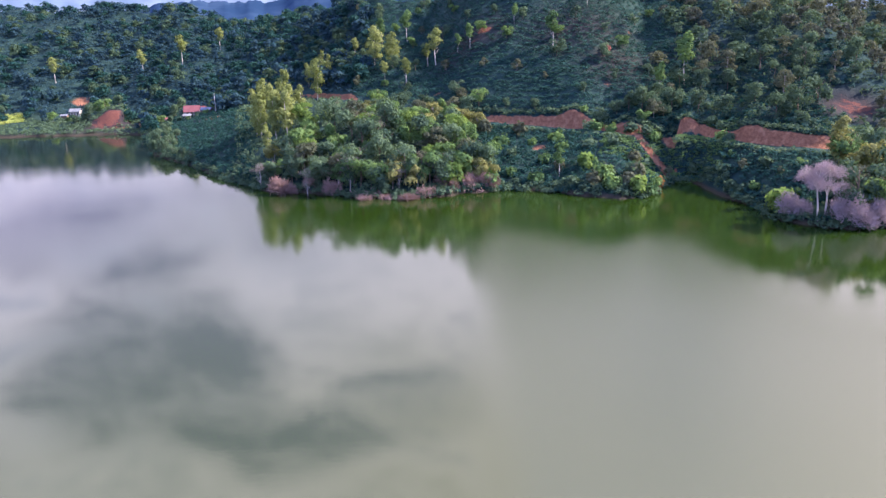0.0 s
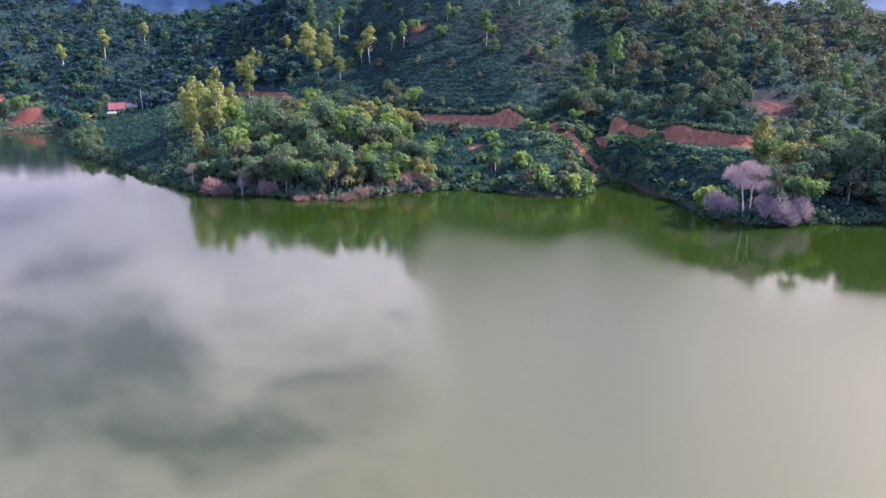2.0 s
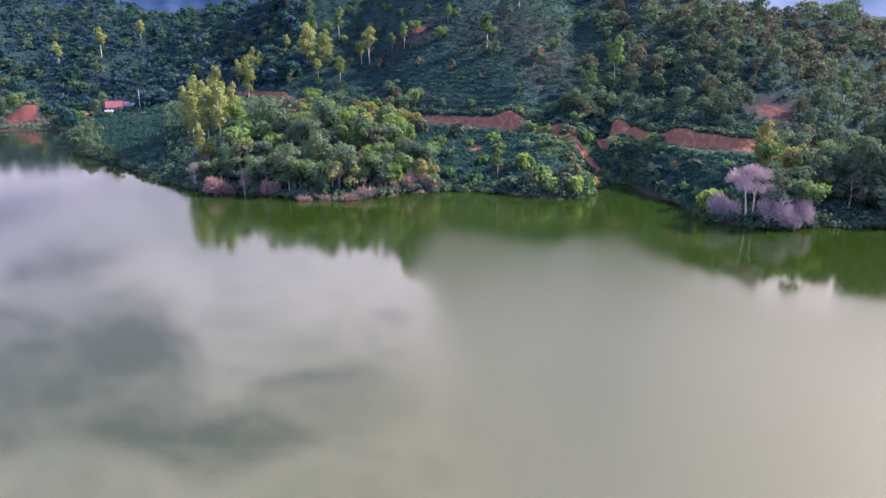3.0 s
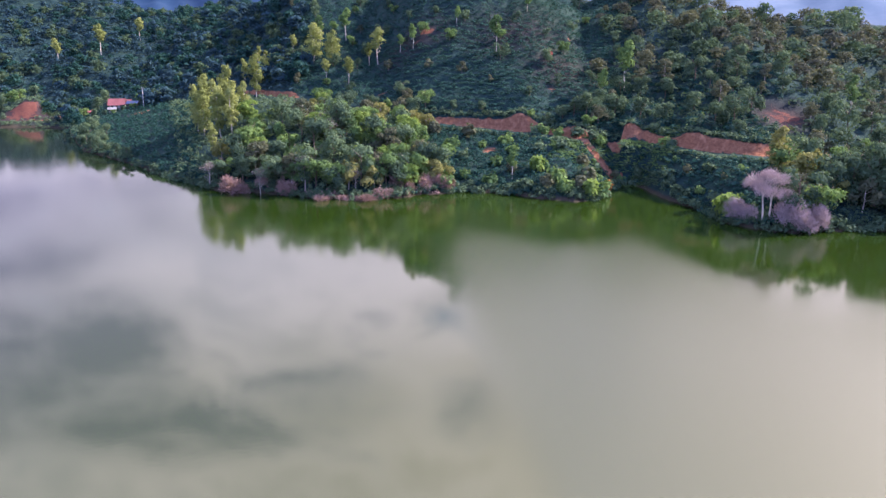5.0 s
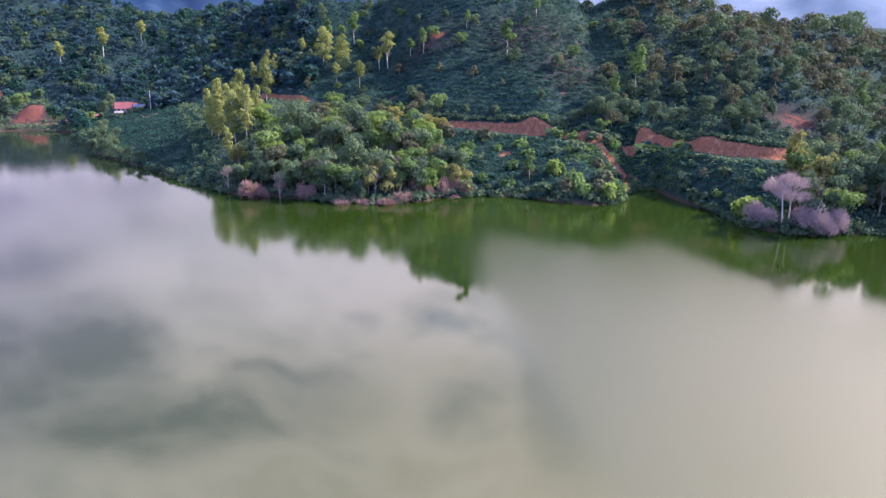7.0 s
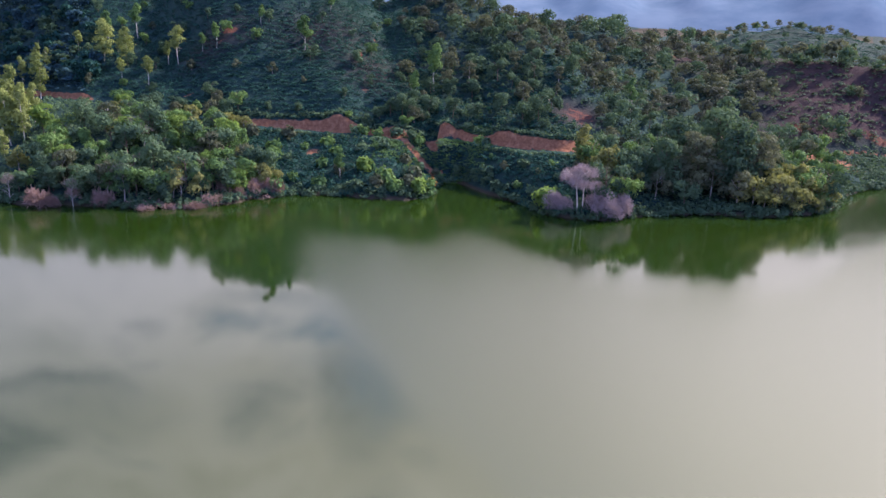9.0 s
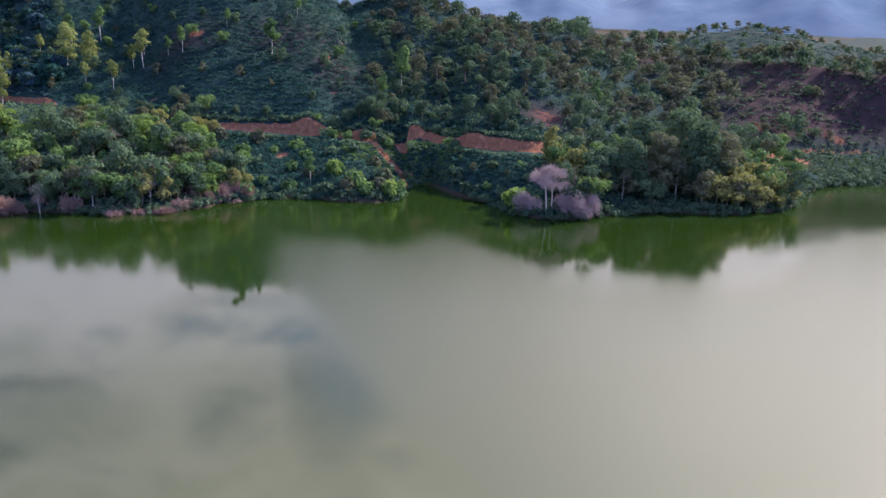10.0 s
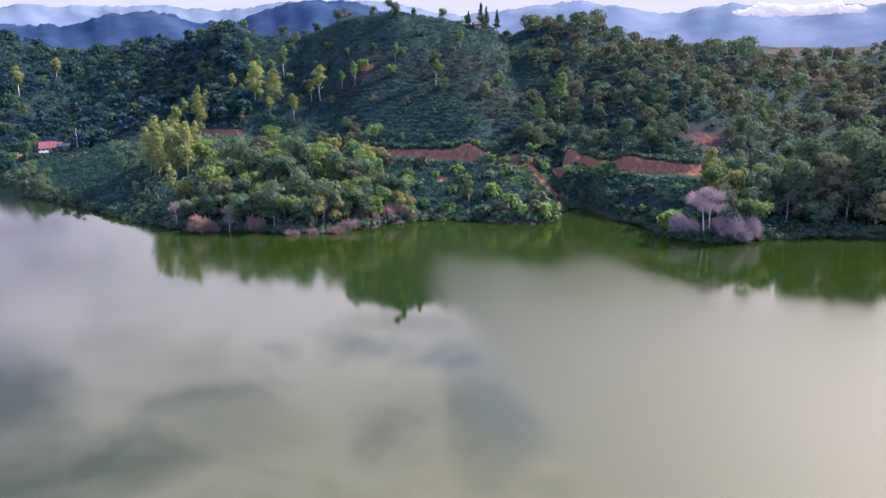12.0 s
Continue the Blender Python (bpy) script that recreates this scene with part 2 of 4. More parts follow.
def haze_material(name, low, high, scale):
    """A distant range, with the blue of the haze put into its colour."""
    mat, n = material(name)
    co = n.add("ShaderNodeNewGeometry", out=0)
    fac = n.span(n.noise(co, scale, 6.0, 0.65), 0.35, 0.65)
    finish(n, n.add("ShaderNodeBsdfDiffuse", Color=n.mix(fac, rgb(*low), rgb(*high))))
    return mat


GROUND, WATER = ground_material(), water_material()
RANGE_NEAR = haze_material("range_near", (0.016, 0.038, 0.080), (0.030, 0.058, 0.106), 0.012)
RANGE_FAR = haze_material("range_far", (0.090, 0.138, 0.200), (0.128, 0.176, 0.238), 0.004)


# ---- meshes ----
def mesh_of(name, verts, faces, mats=(), smooth=False):
    me = bpy.data.meshes.new(name)
    me.from_pydata([tuple(v) for v in verts], [], [tuple(f) for f in faces])
    for m in mats:
        me.materials.append(m)
    if smooth:
        me.polygons.foreach_set("use_smooth", [True] * len(me.polygons))
    me.update()
    return me


def quads_mesh(name, corners, mat):
    """A mesh of loose quads, corners (n, 4, 3)."""
    count = len(corners)
    me = bpy.data.meshes.new(name)
    me.vertices.add(count * 4)
    me.vertices.foreach_set("co", np.asarray(corners, dtype=np.float32).ravel())
    me.loops.add(count * 4)
    me.loops.foreach_set("vertex_index", np.arange(count * 4, dtype=np.int32))
    me.polygons.add(count)
    me.polygons.foreach_set("loop_start", np.arange(0, count * 4, 4, dtype=np.int32))
    me.materials.append(mat)
    me.update(calc_edges=True)
    me.validate()
    return me


def part(name, me, parent, label=""):
    ob = new(name, me)
    ob.parent = parent
    return tagged(ob, label)


def tube(points, radii, sides=6):
    """Vertices and faces of a tapered tube along points."""
    pts = np.asarray(points, float)
    verts, faces = [], []
    for k, (p, r) in enumerate(zip(pts, radii)):
        d = pts[min(k + 1, len(pts) - 1)] - pts[max(k - 1, 0)]
        d = d / (np.linalg.norm(d) + 1e-9)
        a = np.cross(d, (0.3, 1.0, 0.2))
        a /= np.linalg.norm(a)
        b = np.cross(d, a)
        for s in range(sides):
            w = 2 * math.pi * s / sides
            verts.append(p + r * (math.cos(w) * a + math.sin(w) * b))
        if k:
            for s in range(sides):
                i, j = (k - 1) * sides + s, (k - 1) * sides + (s + 1) % sides
                faces.append((i, j, j + sides, i + sides))
    faces.append(tuple(range((len(pts) - 1) * sides, len(pts) * sides)))
    return verts, faces


def joined(pieces):
    verts, faces = [], []
    for v, f in pieces:
        base = len(verts)
        verts += list(v)
        faces += [tuple(i + base for i in q) for q in f]
    return verts, faces


def box_piece(x0, x1, y0, y1, z0, z1):
    v = [(x, y, z) for z in (z0, z1) for y in (y0, y1) for x in (x0, x1)]
    return v, [(0, 2, 3, 1), (4, 5, 7, 6), (0, 1, 5, 4), (1, 3, 7, 5), (3, 2, 6, 7), (2, 0, 4, 6)]


# ---- the lie of the land: bearing from the middle of the lake's view, and range ----
CX, CY = -12.0, 0.0


def soft(theta, at, values, w=0.5):
    """A smoothed polyline of bearing."""
    return sum(np.interp(theta + d * w, at, values) for d in (-1.0, -0.5, 0.0, 0.5, 1.0)) / 5


def swell(x, y, size, seed):
    """Rolling unevenness, about -1 to 1."""
    rng = np.random.RandomState(seed)
    out = 0
    for k in range(7):
        a, f = rng.uniform(0, 2 * math.pi), (0.6 + 1.1 * rng.rand()) * 2 * math.pi / size
        out = out + np.sin((x * math.cos(a) + y * math.sin(a)) * f + rng.uniform(0, 6.28))
    return out / 3.6


SHORE_AT = (-180, -70, -34, -30, -25, -21, -18.9, -18.4, -16, -13.6, -10.2, -6, -2.3, 1, 4, 7.5, 10.4, 13.5, 16.4, 18.4, 19.0, 19.6, 21.2, 22.9, 25.2, 27.3, 29.5, 32, 36, 40, 43.7, 46.5, 48.2, 48.9, 50.5, 53, 60, 75, 180)
SHORE_R = (420, 420, 360, 348, 332, 322, 312, 262, 240, 214, 192, 184, 176.5, 175, 178, 182, 183, 179, 177, 178, 190, 197, 197, 185, 176, 166, 163, 164, 172, 178, 180, 189, 196, 216, 230, 239, 260, 320, 420)
ROAD_AT = (-180, -34, -22, -18, -12, -7, -4, 0, 5.5, 10, 13.5, 18, 21, 24.5, 27, 29, 33, 40, 46, 50, 60, 180)
ROAD_R = (460, 400, 365, 345, 305, 270, 256, 240, 223, 216, 211, 206, 205, 197, 194, 193, 202, 228, 246, 258, 290, 460)
ROAD_Z = (4, 3, 3, 3.5, 9.5, 14.5, 14.5, 13.5, 10.8, 10.2, 10, 9.8, 9.6, 9.6, 9.6, 9.6, 9, 7, 5.5, 4.5, 4, 4)
CUT_AT = (-60, -27, -24, -20, -9, -7.4, -4, -2.8, 4.8, 6, 9, 11, 12.2, 13.0, 14.0, 14.6, 15.2, 16.5, 17.6, 18.2, 19.0, 20.0, 20.8, 22, 23.4, 23.9, 24.8, 26, 28, 31, 33, 34.5, 47, 48.5, 51, 54, 60)
CUT_Z = (0, 0, 0.6, 0, 0, 1.6, 1.6, 0, 0.4, 1.5, 2.0, 2.8, 4.6, 3.6, 1.7, 0.5, 1.5, 2.2, 1.5, 0.6, 1.6, 4.2, 3.2, 2.0, 1.5, 3.6, 4.0, 3.1, 2.7, 2.0, 1.2, 0, 0, 1.5, 1.3, 1.0, 0)
TOP_AT = (-180, -60, -34, -29, -24, -17, -13, -10, -7, -4.2, -2, 0, 1.4, 3, 4.6, 7.6, 10.6, 13.5, 16, 17.8, 20.6, 24.5, 28.5, 32.3, 35.5, 37.8, 40.2, 42.5, 45, 48, 52, 60, 90, 180)
TOP_R = (700, 700, 640, 600, 560, 520, 500, 470, 430, 345, 330, 322, 325, 308, 292, 284, 284, 288, 292, 296, 294, 290, 292, 304, 330, 348, 345, 330, 310, 300, 298, 315, 600, 700)
TOP_Z = (60, 54, 51, 51, 49, 45, 40, 39, 42, 46, 48, 45, 43, 46, 51, 53.5, 52, 49, 46.5, 47, 48, 42, 39, 35, 34, 33, 30, 29, 28, 28, 26.5, 25, 40, 70)


def bearing(x, y):
    return np.degrees(np.arctan2(x - CX, y - CY)), np.hypot(x - CX, y - CY)


def land(theta, r):
    """Height of the ground over the lake's level at a bearing (degrees) and range."""
    x, y = CX + r * np.sin(np.radians(theta)), CY + r * np.cos(np.radians(theta))
    rs = soft(theta, SHORE_AT, SHORE_R, 0.25) + 1.6 * swell(x, y, 16, 3) + 0.7 * swell(x, y, 5, 4)
    rr, zr = soft(theta, ROAD_AT, ROAD_R), soft(theta, ROAD_AT, ROAD_Z)
    cut = soft(theta, CUT_AT, CUT_Z, 0.3) * (0.85 + 0.12 * swell(x, y, 9, 5))
    rt, zt = soft(theta, TOP_AT, TOP_R), soft(theta, TOP_AT, TOP_Z)
    rr = np.maximum(rr, rs + 9)
    rt = np.maximum(rt, rr + 30)
    hump = soft(theta, (-30, -17, -11, -4, 2, 6, 18, 27, 33, 44, 50), (0, 0, 4.2, 4.5, 3.0, 0.5, 0.5, 0.5, 1.0, 1.0, 0))
    east = np.clip((theta - 33) / 4, 0, 1)
    # from the lake bed over the shore, the lower bank, the road bench and its cut to the ridge and down behind it
    knots = [(rs - 45, -5 + 0 * r), (rs, -0.15 + 0 * r), (rs + 1.6, 0.7 + 0 * r), (rr - 3.2, zr - 0.7), (rr - 1.5, zr), (rr + 1.5, zr + 0.1), (rr + 2.2 + 0.35 * cut, zr + 0.2 + cut), (rt, zt), (rt + 25, zt - 1), (rt + 130, zt - 24 - 6 * east), (rt + 500, zt - 20 - 12 * east)]
    z = np.where(r < knots[0][0], -5.0, 0.0)
    for (r0, z0), (r1, z1) in zip(knots, knots[1:]):
        f = np.clip((r - r0) / np.maximum(r1 - r0, 1e-3), 0, 1)
        z = np.where(r >= r0, z0 + (z1 - z0) * f, z)
    z = np.where(r > knots[-1][0], knots[-1][1], z)
    hill = soft(theta, (38, 40.5, 42.2, 44.6, 48.4, 52.4, 58, 70), (0, 12, 27, 37, 35, 21, 14, 0), 0.6)
    z = np.where(r > 470, np.maximum(z, hill * np.exp(-(((r - 800) / 230) ** 2)) + 1.5 * swell(x, y, 90, 14)), z)
    low = np.clip((r - rs - 2) / np.maximum(rr - 3 - rs - 2, 1), 0, 1)
    z = z + hump * np.sin(math.pi * low)
    # the points fall away to the water on their flanks as well
    for side, reach, fall in ((19.0, 206, 0.52), (48.4, 220, 0.55)):
        flank = 0.4 + np.maximum(side - theta, 0) * r * 0.0175 * fall + 0.75 * np.maximum(r - reach + 8, 0)
        z = np.where((theta < side + 0.6) & (theta > side - 8), np.minimum(z, flank), z)
    flank = 0.4 + np.maximum(theta + 18.7, 0) * r * 0.0175 * 0.35 + 0.5 * np.maximum(r - 292, 0)
    z = np.where((theta > -18.7) & (theta < -9), np.minimum(z, flank), z)
    # a dug bank behind the hamlet's shore
    z = z + 5.6 * np.clip((theta + 22.9) / 1.7, 0, 1) * np.clip((-20.1 - theta) / 0.4, 0, 1) * np.clip((r - 333) / 7, 0, 1) * np.clip((372 - r) / 20, 0, 1)
    up = np.clip((r - rr - 4) / 25, 0, 1)
    gully = np.clip(1 - np.abs(theta - 16.9 + (r - 230) * 0.012) / 1.3, 0, 1) * np.clip((r - 235) / 30, 0, 1) * np.clip((330 - r) / 20, 0, 1)
    z = z + up * (2.2 * swell(x, y, 70, 6) + 0.9 * swell(x, y, 25, 7) + 0.25 * swell(x, y, 6, 8)) - 3.5 * gully
    z = z + np.clip(low, 0, 0.3) * (1 - up) * 0.5 * swell(x, y, 12, 9)
    return np.where(r > 450, z + np.clip((r - 450) / 300, 0, 1) * 6 * swell(x, y, 260, 10), z)


def height(x, y):
    return float(land(*bearing(np.array(float(x)), np.array(float(y)))))


def blob(theta, r, t0, r0, dt, dr):
    return np.clip(1.25 - np.hypot((theta - t0) / dt, (r - r0) / dr), 0, 1)


def soil_mask(theta, r):
    """Where the red earth lies bare: the road and its cut, slips and patches."""
    rr, cut = soft(theta, ROAD_AT, ROAD_R), soft(theta, CUT_AT, CUT_Z, 0.3)
    rr = np.maximum(rr, soft(theta, SHORE_AT, SHORE_R, 0.25) + 9)
    face = np.clip(1.2 - np.abs(r - rr - 1.6 - 0.25 * cut) / (1.1 + 0.34 * cut), 0, 1) * np.clip((cut - 0.4) / 1.4, 0, 1)
    slip = np.clip(1.2 - np.abs(r - np.interp(theta, (14.6, 16.8, 18.4, 19.7), (212, 206, 201.5, 198))) / 2.0, 0, 1) * ((theta > 14.4) & (theta < 19.9))
    out = np.maximum(face, 0.85 * slip)
    for spot in ((10.2, 203, 0.8, 2), (47.8, 243, 2.8, 9), (46.0, 262, 0.9, 3), (50.5, 268, 1.2, 3), (37, 322, 0.7, 5), (-21.4, 338.5, 1.35, 7.0), (-23.0, 392, 0.9, 13), (-14.4, 299, 1.0, 4.5), (-20.5, 331, 3.0, 1.6), (-18.8, 334, 1.2, 3.5), (5.5, 262, 0.7, 2.5)):
        out = np.maximum(out, 0.8 * blob(theta, r, *spot))
    for spot in ((13.6, 243, 1.0, 2.2), (14.4, 230.5, 1.0, 2.2), (17.1, 249, 1.0, 3.0), (5.1, 259, 1.6, 2.4), (15.7, 258.5, 0.9, 2.0), (2.1, 245, 1.1, 2.0), (30.0, 217, 2.2, 8)):
        out = np.maximum(out, (0.42 if spot[0] < 29 else 0.52) * blob(theta, r, *spot))
    return out


def field_mask(theta, r):
    rr = soft(theta, ROAD_AT, ROAD_R)
    out = np.clip((theta - 41) / 4, 0, 1) * np.clip((r - rr) / 12, 0, 1)
    # the last spot is the dug bank, its earth darkened as if shaded
    for spot, most in (((29.9, 217, 2.3, 9), 0.95), ((38.5, 322, 4.5, 24), 0.95), ((12, 258, 4, 14), 0.6), ((15, 240, 3, 12), 0.6), ((20, 250, 2.5, 10), 0.4), ((5, 262, 3, 10), 0.6), ((-21.4, 338, 2.6, 12), 1.0)):
        out = np.maximum(out, most * blob(theta, r, *spot))
    out = np.where(r > 480, 0.15 * out, out)
    return out


def make_ground():
    th = np.concatenate([np.arange(-180, -36, 4.0), np.arange(-36, 60, 0.25), np.arange(60, 180, 4.0)])
    r = np.concatenate([[30, 80, 120, 145], np.arange(155, 272, 0.9), np.arange(272, 420, 2.0), np.arange(420, 700, 10), [720, 780, 900, 1100, 1500, 2200, 3400, 4800]])
    tt, rr = np.meshgrid(th, r, indexing="ij")
    z = land(tt, rr)
    x, y = CX + rr * np.sin(np.radians(tt)), CY + rr * np.cos(np.radians(tt))
    nt, nr = tt.shape
    verts = np.stack([x, y, z], -1).reshape(-1, 3).tolist() + [(CX, CY, -5.0)]
    a = (np.arange(nt)[:, None] * nr + np.arange(nr - 1)[None, :])
    b = (((np.arange(nt) + 1) % nt)[:, None] * nr + np.arange(nr - 1)[None, :])
    faces = np.stack([a, a + 1, b + 1, b], -1).reshape(-1, 4)[:, ::-1].tolist()
    faces += [(((i + 1) % nt) * nr, i * nr, nt * nr) for i in range(nt)]
    me = mesh_of("ground", verts, faces, [GROUND], smooth=True)
    for name, mask in (("soil", soil_mask), ("field", field_mask)):
        layer = me.attributes.new(name, "FLOAT", "POINT")
        layer.data.foreach_set("value", np.append(mask(tt, rr).ravel(), 0).astype(np.float32))
    return tagged(new("ground", me), "green hillsides with red earth bared along a road cut", "ground", kind="structure")


def make_water():
    xs, ys = np.concatenate([np.arange(-460, -180, 14.0), np.arange(-180, 180, 5.0), np.arange(180, 461, 14.0)]), np.concatenate([np.arange(-460, 60, 20.0), np.arange(60, 330, 4.0), np.arange(330, 461, 13.0)])
    xx, yy = np.meshgrid(xs, ys, indexing="ij")
    nx, ny = xx.shape
    a = np.arange(nx - 1)[:, None] * ny + np.arange(ny - 1)[None, :]
    faces = np.stack([a, a + ny, a + ny + 1, a + 1], -1).reshape(-1, 4).tolist()
    me = mesh_of("water", np.stack([xx, yy, 0 * xx], -1).reshape(-1, 3).tolist(), faces, [WATER])
    theta, r = bearing(xx, yy)
    calm = np.interp(theta, (0, 6, 13, 18, 30, 36, 48), (12, 12, 18, 24, 24, 34, 42))
    lee = np.clip((soft(theta, SHORE_AT, SHORE_R, 2.0) - r - calm) / 32, 0, 1)
    open_side = np.clip((xx - 0.0) / 10, 0, 1)
    by_shore = 0.36 * np.clip((r - 105) / 50, 0, 1) * np.clip((theta + 16) / 5, 0.6, 1)
    for name, mask in (("ruffled", np.maximum(lee * open_side, by_shore)), ("lean", np.interp(theta, (-11.5, -9.3), (0.0, 1.0)))):
        layer = me.attributes.new(name, "FLOAT", "POINT")
        layer.data.foreach_set("value", mask.ravel().astype(np.float32))
    return tagged(new("water", me), "still green lake reflecting clouds and the wooded bank", "water", kind="structure")


def make_range(name, label, r0, at, tops, mat, seed, depth, rough):
    """A far mountain range as a folded ridge."""
    th = np.arange(-45, 80, 0.16)
    prof = np.linspace(0, 1, 14)
    rng = np.random.RandomState(seed)
    crest = soft(th, at, tops, 0.8)
    for k in range(9):
        f = 2 * math.pi / (14 / (1 + 0.8 * k))
        crest = crest + 1.3 * rough * np.sin(th * f + rng.uniform(0, 6.28)) / (1 + 0.7 * k)
    jag = 0 * th
    for k in range(10):
        jag = jag + 0.55 * rough * np.sin(th * (4.2 + 1.7 * k) + rng.uniform(0, 6.28)) * np.sin(th * 0.9 + k) / (1 + 0.25 * k)
    tt, pp = np.meshgrid(th, prof, indexing="ij")
    r = r0 + depth * pp
    x, y = CX + r * np.sin(np.radians(tt)), CY + r * np.cos(np.radians(tt))
    z = -20 + (crest[:, None] + 20) * np.sin(0.5 * math.pi * pp) ** 0.9
    z = z + jag[:, None] * pp ** 5
    z = z + rough * (2.2 * swell(x, y, depth * 0.45, seed) + swell(x, y, depth * 0.16, seed + 1)) * np.sin(math.pi * pp)
    verts, faces = np.stack([x, y, z], -1).reshape(-1, 3).tolist(), []
    m = len(prof)
    for i in range(len(th) - 1):
        for j in range(m - 1):
            faces.append((i * m + j, (i + 1) * m + j, (i + 1) * m + j + 1, i * m + j + 1))
    return tagged(new(name, mesh_of(name, verts, faces, [mat], smooth=True)), label, "mountain range", kind="structure")


ground, water = make_ground(), make_water()
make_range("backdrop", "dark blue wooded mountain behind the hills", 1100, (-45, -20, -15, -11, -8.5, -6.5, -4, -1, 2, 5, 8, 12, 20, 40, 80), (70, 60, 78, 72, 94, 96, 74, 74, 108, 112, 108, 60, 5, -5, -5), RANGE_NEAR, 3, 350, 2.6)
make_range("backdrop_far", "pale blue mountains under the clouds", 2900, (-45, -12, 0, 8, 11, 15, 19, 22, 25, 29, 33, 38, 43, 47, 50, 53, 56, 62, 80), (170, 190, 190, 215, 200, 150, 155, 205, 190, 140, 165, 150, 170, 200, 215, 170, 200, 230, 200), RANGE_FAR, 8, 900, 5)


# ---- plants ----
def leaf_cards(rng, centres, normals, size, aspect=1.4):
    """Quads at centres, facing roughly along normals."""
    count = len(centres)
    nrm = normals + rng.normal(0, 0.40, (count, 3))
    nrm /= np.linalg.norm(nrm, axis=1)[:, None] + 1e-9
    a = np.cross(nrm, rng.normal(0, 1, (count, 3)))
    a /= np.linalg.norm(a, axis=1)[:, None] + 1e-9
    b = np.cross(nrm, a)
    s = size * rng.uniform(0.6, 1.3, count)[:, None]
    a, b = a * s * 0.5 * aspect, b * s * 0.5
    droop = np.array((0, 0, -0.12)) * s
    return np.stack([centres - a - b * 0.25, centres - b, centres + a + b * 0.15 + droop, centres + b], 1)


def puff(rng, centre, radii, count, size):
    """Leaf cards over an uneven clump."""
    d = rng.normal(0, 1, (count, 3))
    d[:, 2] = np.where(rng.rand(count) < 0.72, np.abs(d[:, 2]), d[:, 2])
    d /= np.linalg.norm(d, axis=1)[:, None]
    lump = 1 + 0.16 * np.sin(d[:, 0] * 5 + rng.uniform(0, 6)) + 0.14 * np.sin(d[:, 1] * 6 + d[:, 2] * 4 + rng.uniform(0, 6))
    depth = rng.uniform(0.72, 1.06, count) * lump
    return leaf_cards(rng, np.asarray(centre) + d * depth[:, None] * np.asarray(radii), d, size)


def crown_round(rng, high, wide, leaves, size):
    """A broad crown of several billows, in a tree of that height."""
    out = []
    billows = rng.randint(6, 10)
    for k in range(billows):
        a, f = rng.uniform(0, 6.28), rng.uniform(0.1, 0.80)
        c = (wide * f * math.cos(a), wide * f * math.sin(a), high * (0.30 + 0.50 * (k + rng.rand()) / billows) - 0.10 * high * f)
        s = wide * rng.uniform(0.28, 0.54)
        out.append(puff(rng, c, (s * rng.uniform(0.85, 1.2), s, s * rng.uniform(0.7, 1.05)), int(leaves / billows * (0.45 + 1.3 * s / wide)), size))
    return np.concatenate(out)


def crown_dome(rng, high, wide, leaves, size):
    """A close, rounded crown for trees that are seen from afar."""
    out = []
    for k in range(9):
        a, q = 2.4 * k + rng.uniform(-0.5, 0.5), 0.62 * math.sqrt(k / 9)
        s = wide * rng.uniform(0.36, 0.50)
        c = (wide * q * math.cos(a), wide * q * math.sin(a), high * (0.70 - 0.42 * q * q) - 0.22 * high * (k % 2))
        out.append(puff(rng, c, (s, s, s * rng.uniform(0.75, 1.0)), leaves // 9, size))
    return np.concatenate(out)


def crown_grand(rng, high, wide, leaves, size):
    """The heavy crown of a big old tree, many billows down to the ground."""
    out = []
    for k in range(17):
        f = k / 16
        a, q = 2.4 * k + rng.uniform(-0.4, 0.4), rng.uniform(0.25, 0.75) * (1.0 - 0.55 * f)
        s = wide * rng.uniform(0.30, 0.42) * (1.1 - 0.25 * f)
        c = (wide * q * math.cos(a), wide * q * math.sin(a), high * (0.16 + 0.70 * f))
        out.append(puff(rng, c, (s, s, s * rng.uniform(0.7, 0.95)), leaves // 17, size))
    return np.concatenate(out)


def crown_tall(rng, high, wide, leaves, size):
    """A narrow, upright, feathery crown."""
    out = []
    for k in range(16):
        f = (k + rng.uniform(-0.3, 0.3)) / 15
        w = wide * (0.45 + 0.75 * math.sin(math.pi * min(max(0.12 + 0.8 * f, 0), 1))) * 0.62
        a = rng.uniform(0, 6.28)
        c = (0.55 * w * math.cos(a), 0.55 * w * math.sin(a), high * (0.20 + 0.72 * f))
        out.append(puff(rng, c, (w * rng.uniform(0.7, 1.05), w * rng.uniform(0.7, 1.05), high * rng.uniform(0.06, 0.12)), leaves // 16, size))
    return np.concatenate(out)


def crown_tuft(rng, high, wide, leaves, size):
    """A small crown high on a bare trunk."""
    out = []
    for k in range(9):
        f = k / 8
        w = wide * (0.35 + 0.65 * math.sin(math.pi * (0.15 + 0.75 * f))) * 0.6
        a = rng.uniform(0, 6.28)
        out.append(puff(rng, (0.6 * w * math.cos(a), 0.6 * w * math.sin(a), high * (0.50 + 0.44 * f)), (w, w, high * rng.uniform(0.07, 0.11)), leaves // 9, size))
    return np.concatenate(out)


def crown_conifer(rng, high, wide, leaves, size):
    out = []
    for k in range(9):
        f = k / 8
        for j in range(3):
            a = rng.uniform(0, 6.28)
            w = wide * (1.05 - 0.9 * f) * rng.uniform(0.4, 0.75)
            c = (w * 0.8 * math.cos(a), w * 0.8 * math.sin(a), high * (0.28 + 0.68 * f) - 0.2 * w)
            out.append(puff(rng, c, (w * 0.7, w * 0.7, high * 0.05), leaves // 27, size))
    return np.concatenate(out)


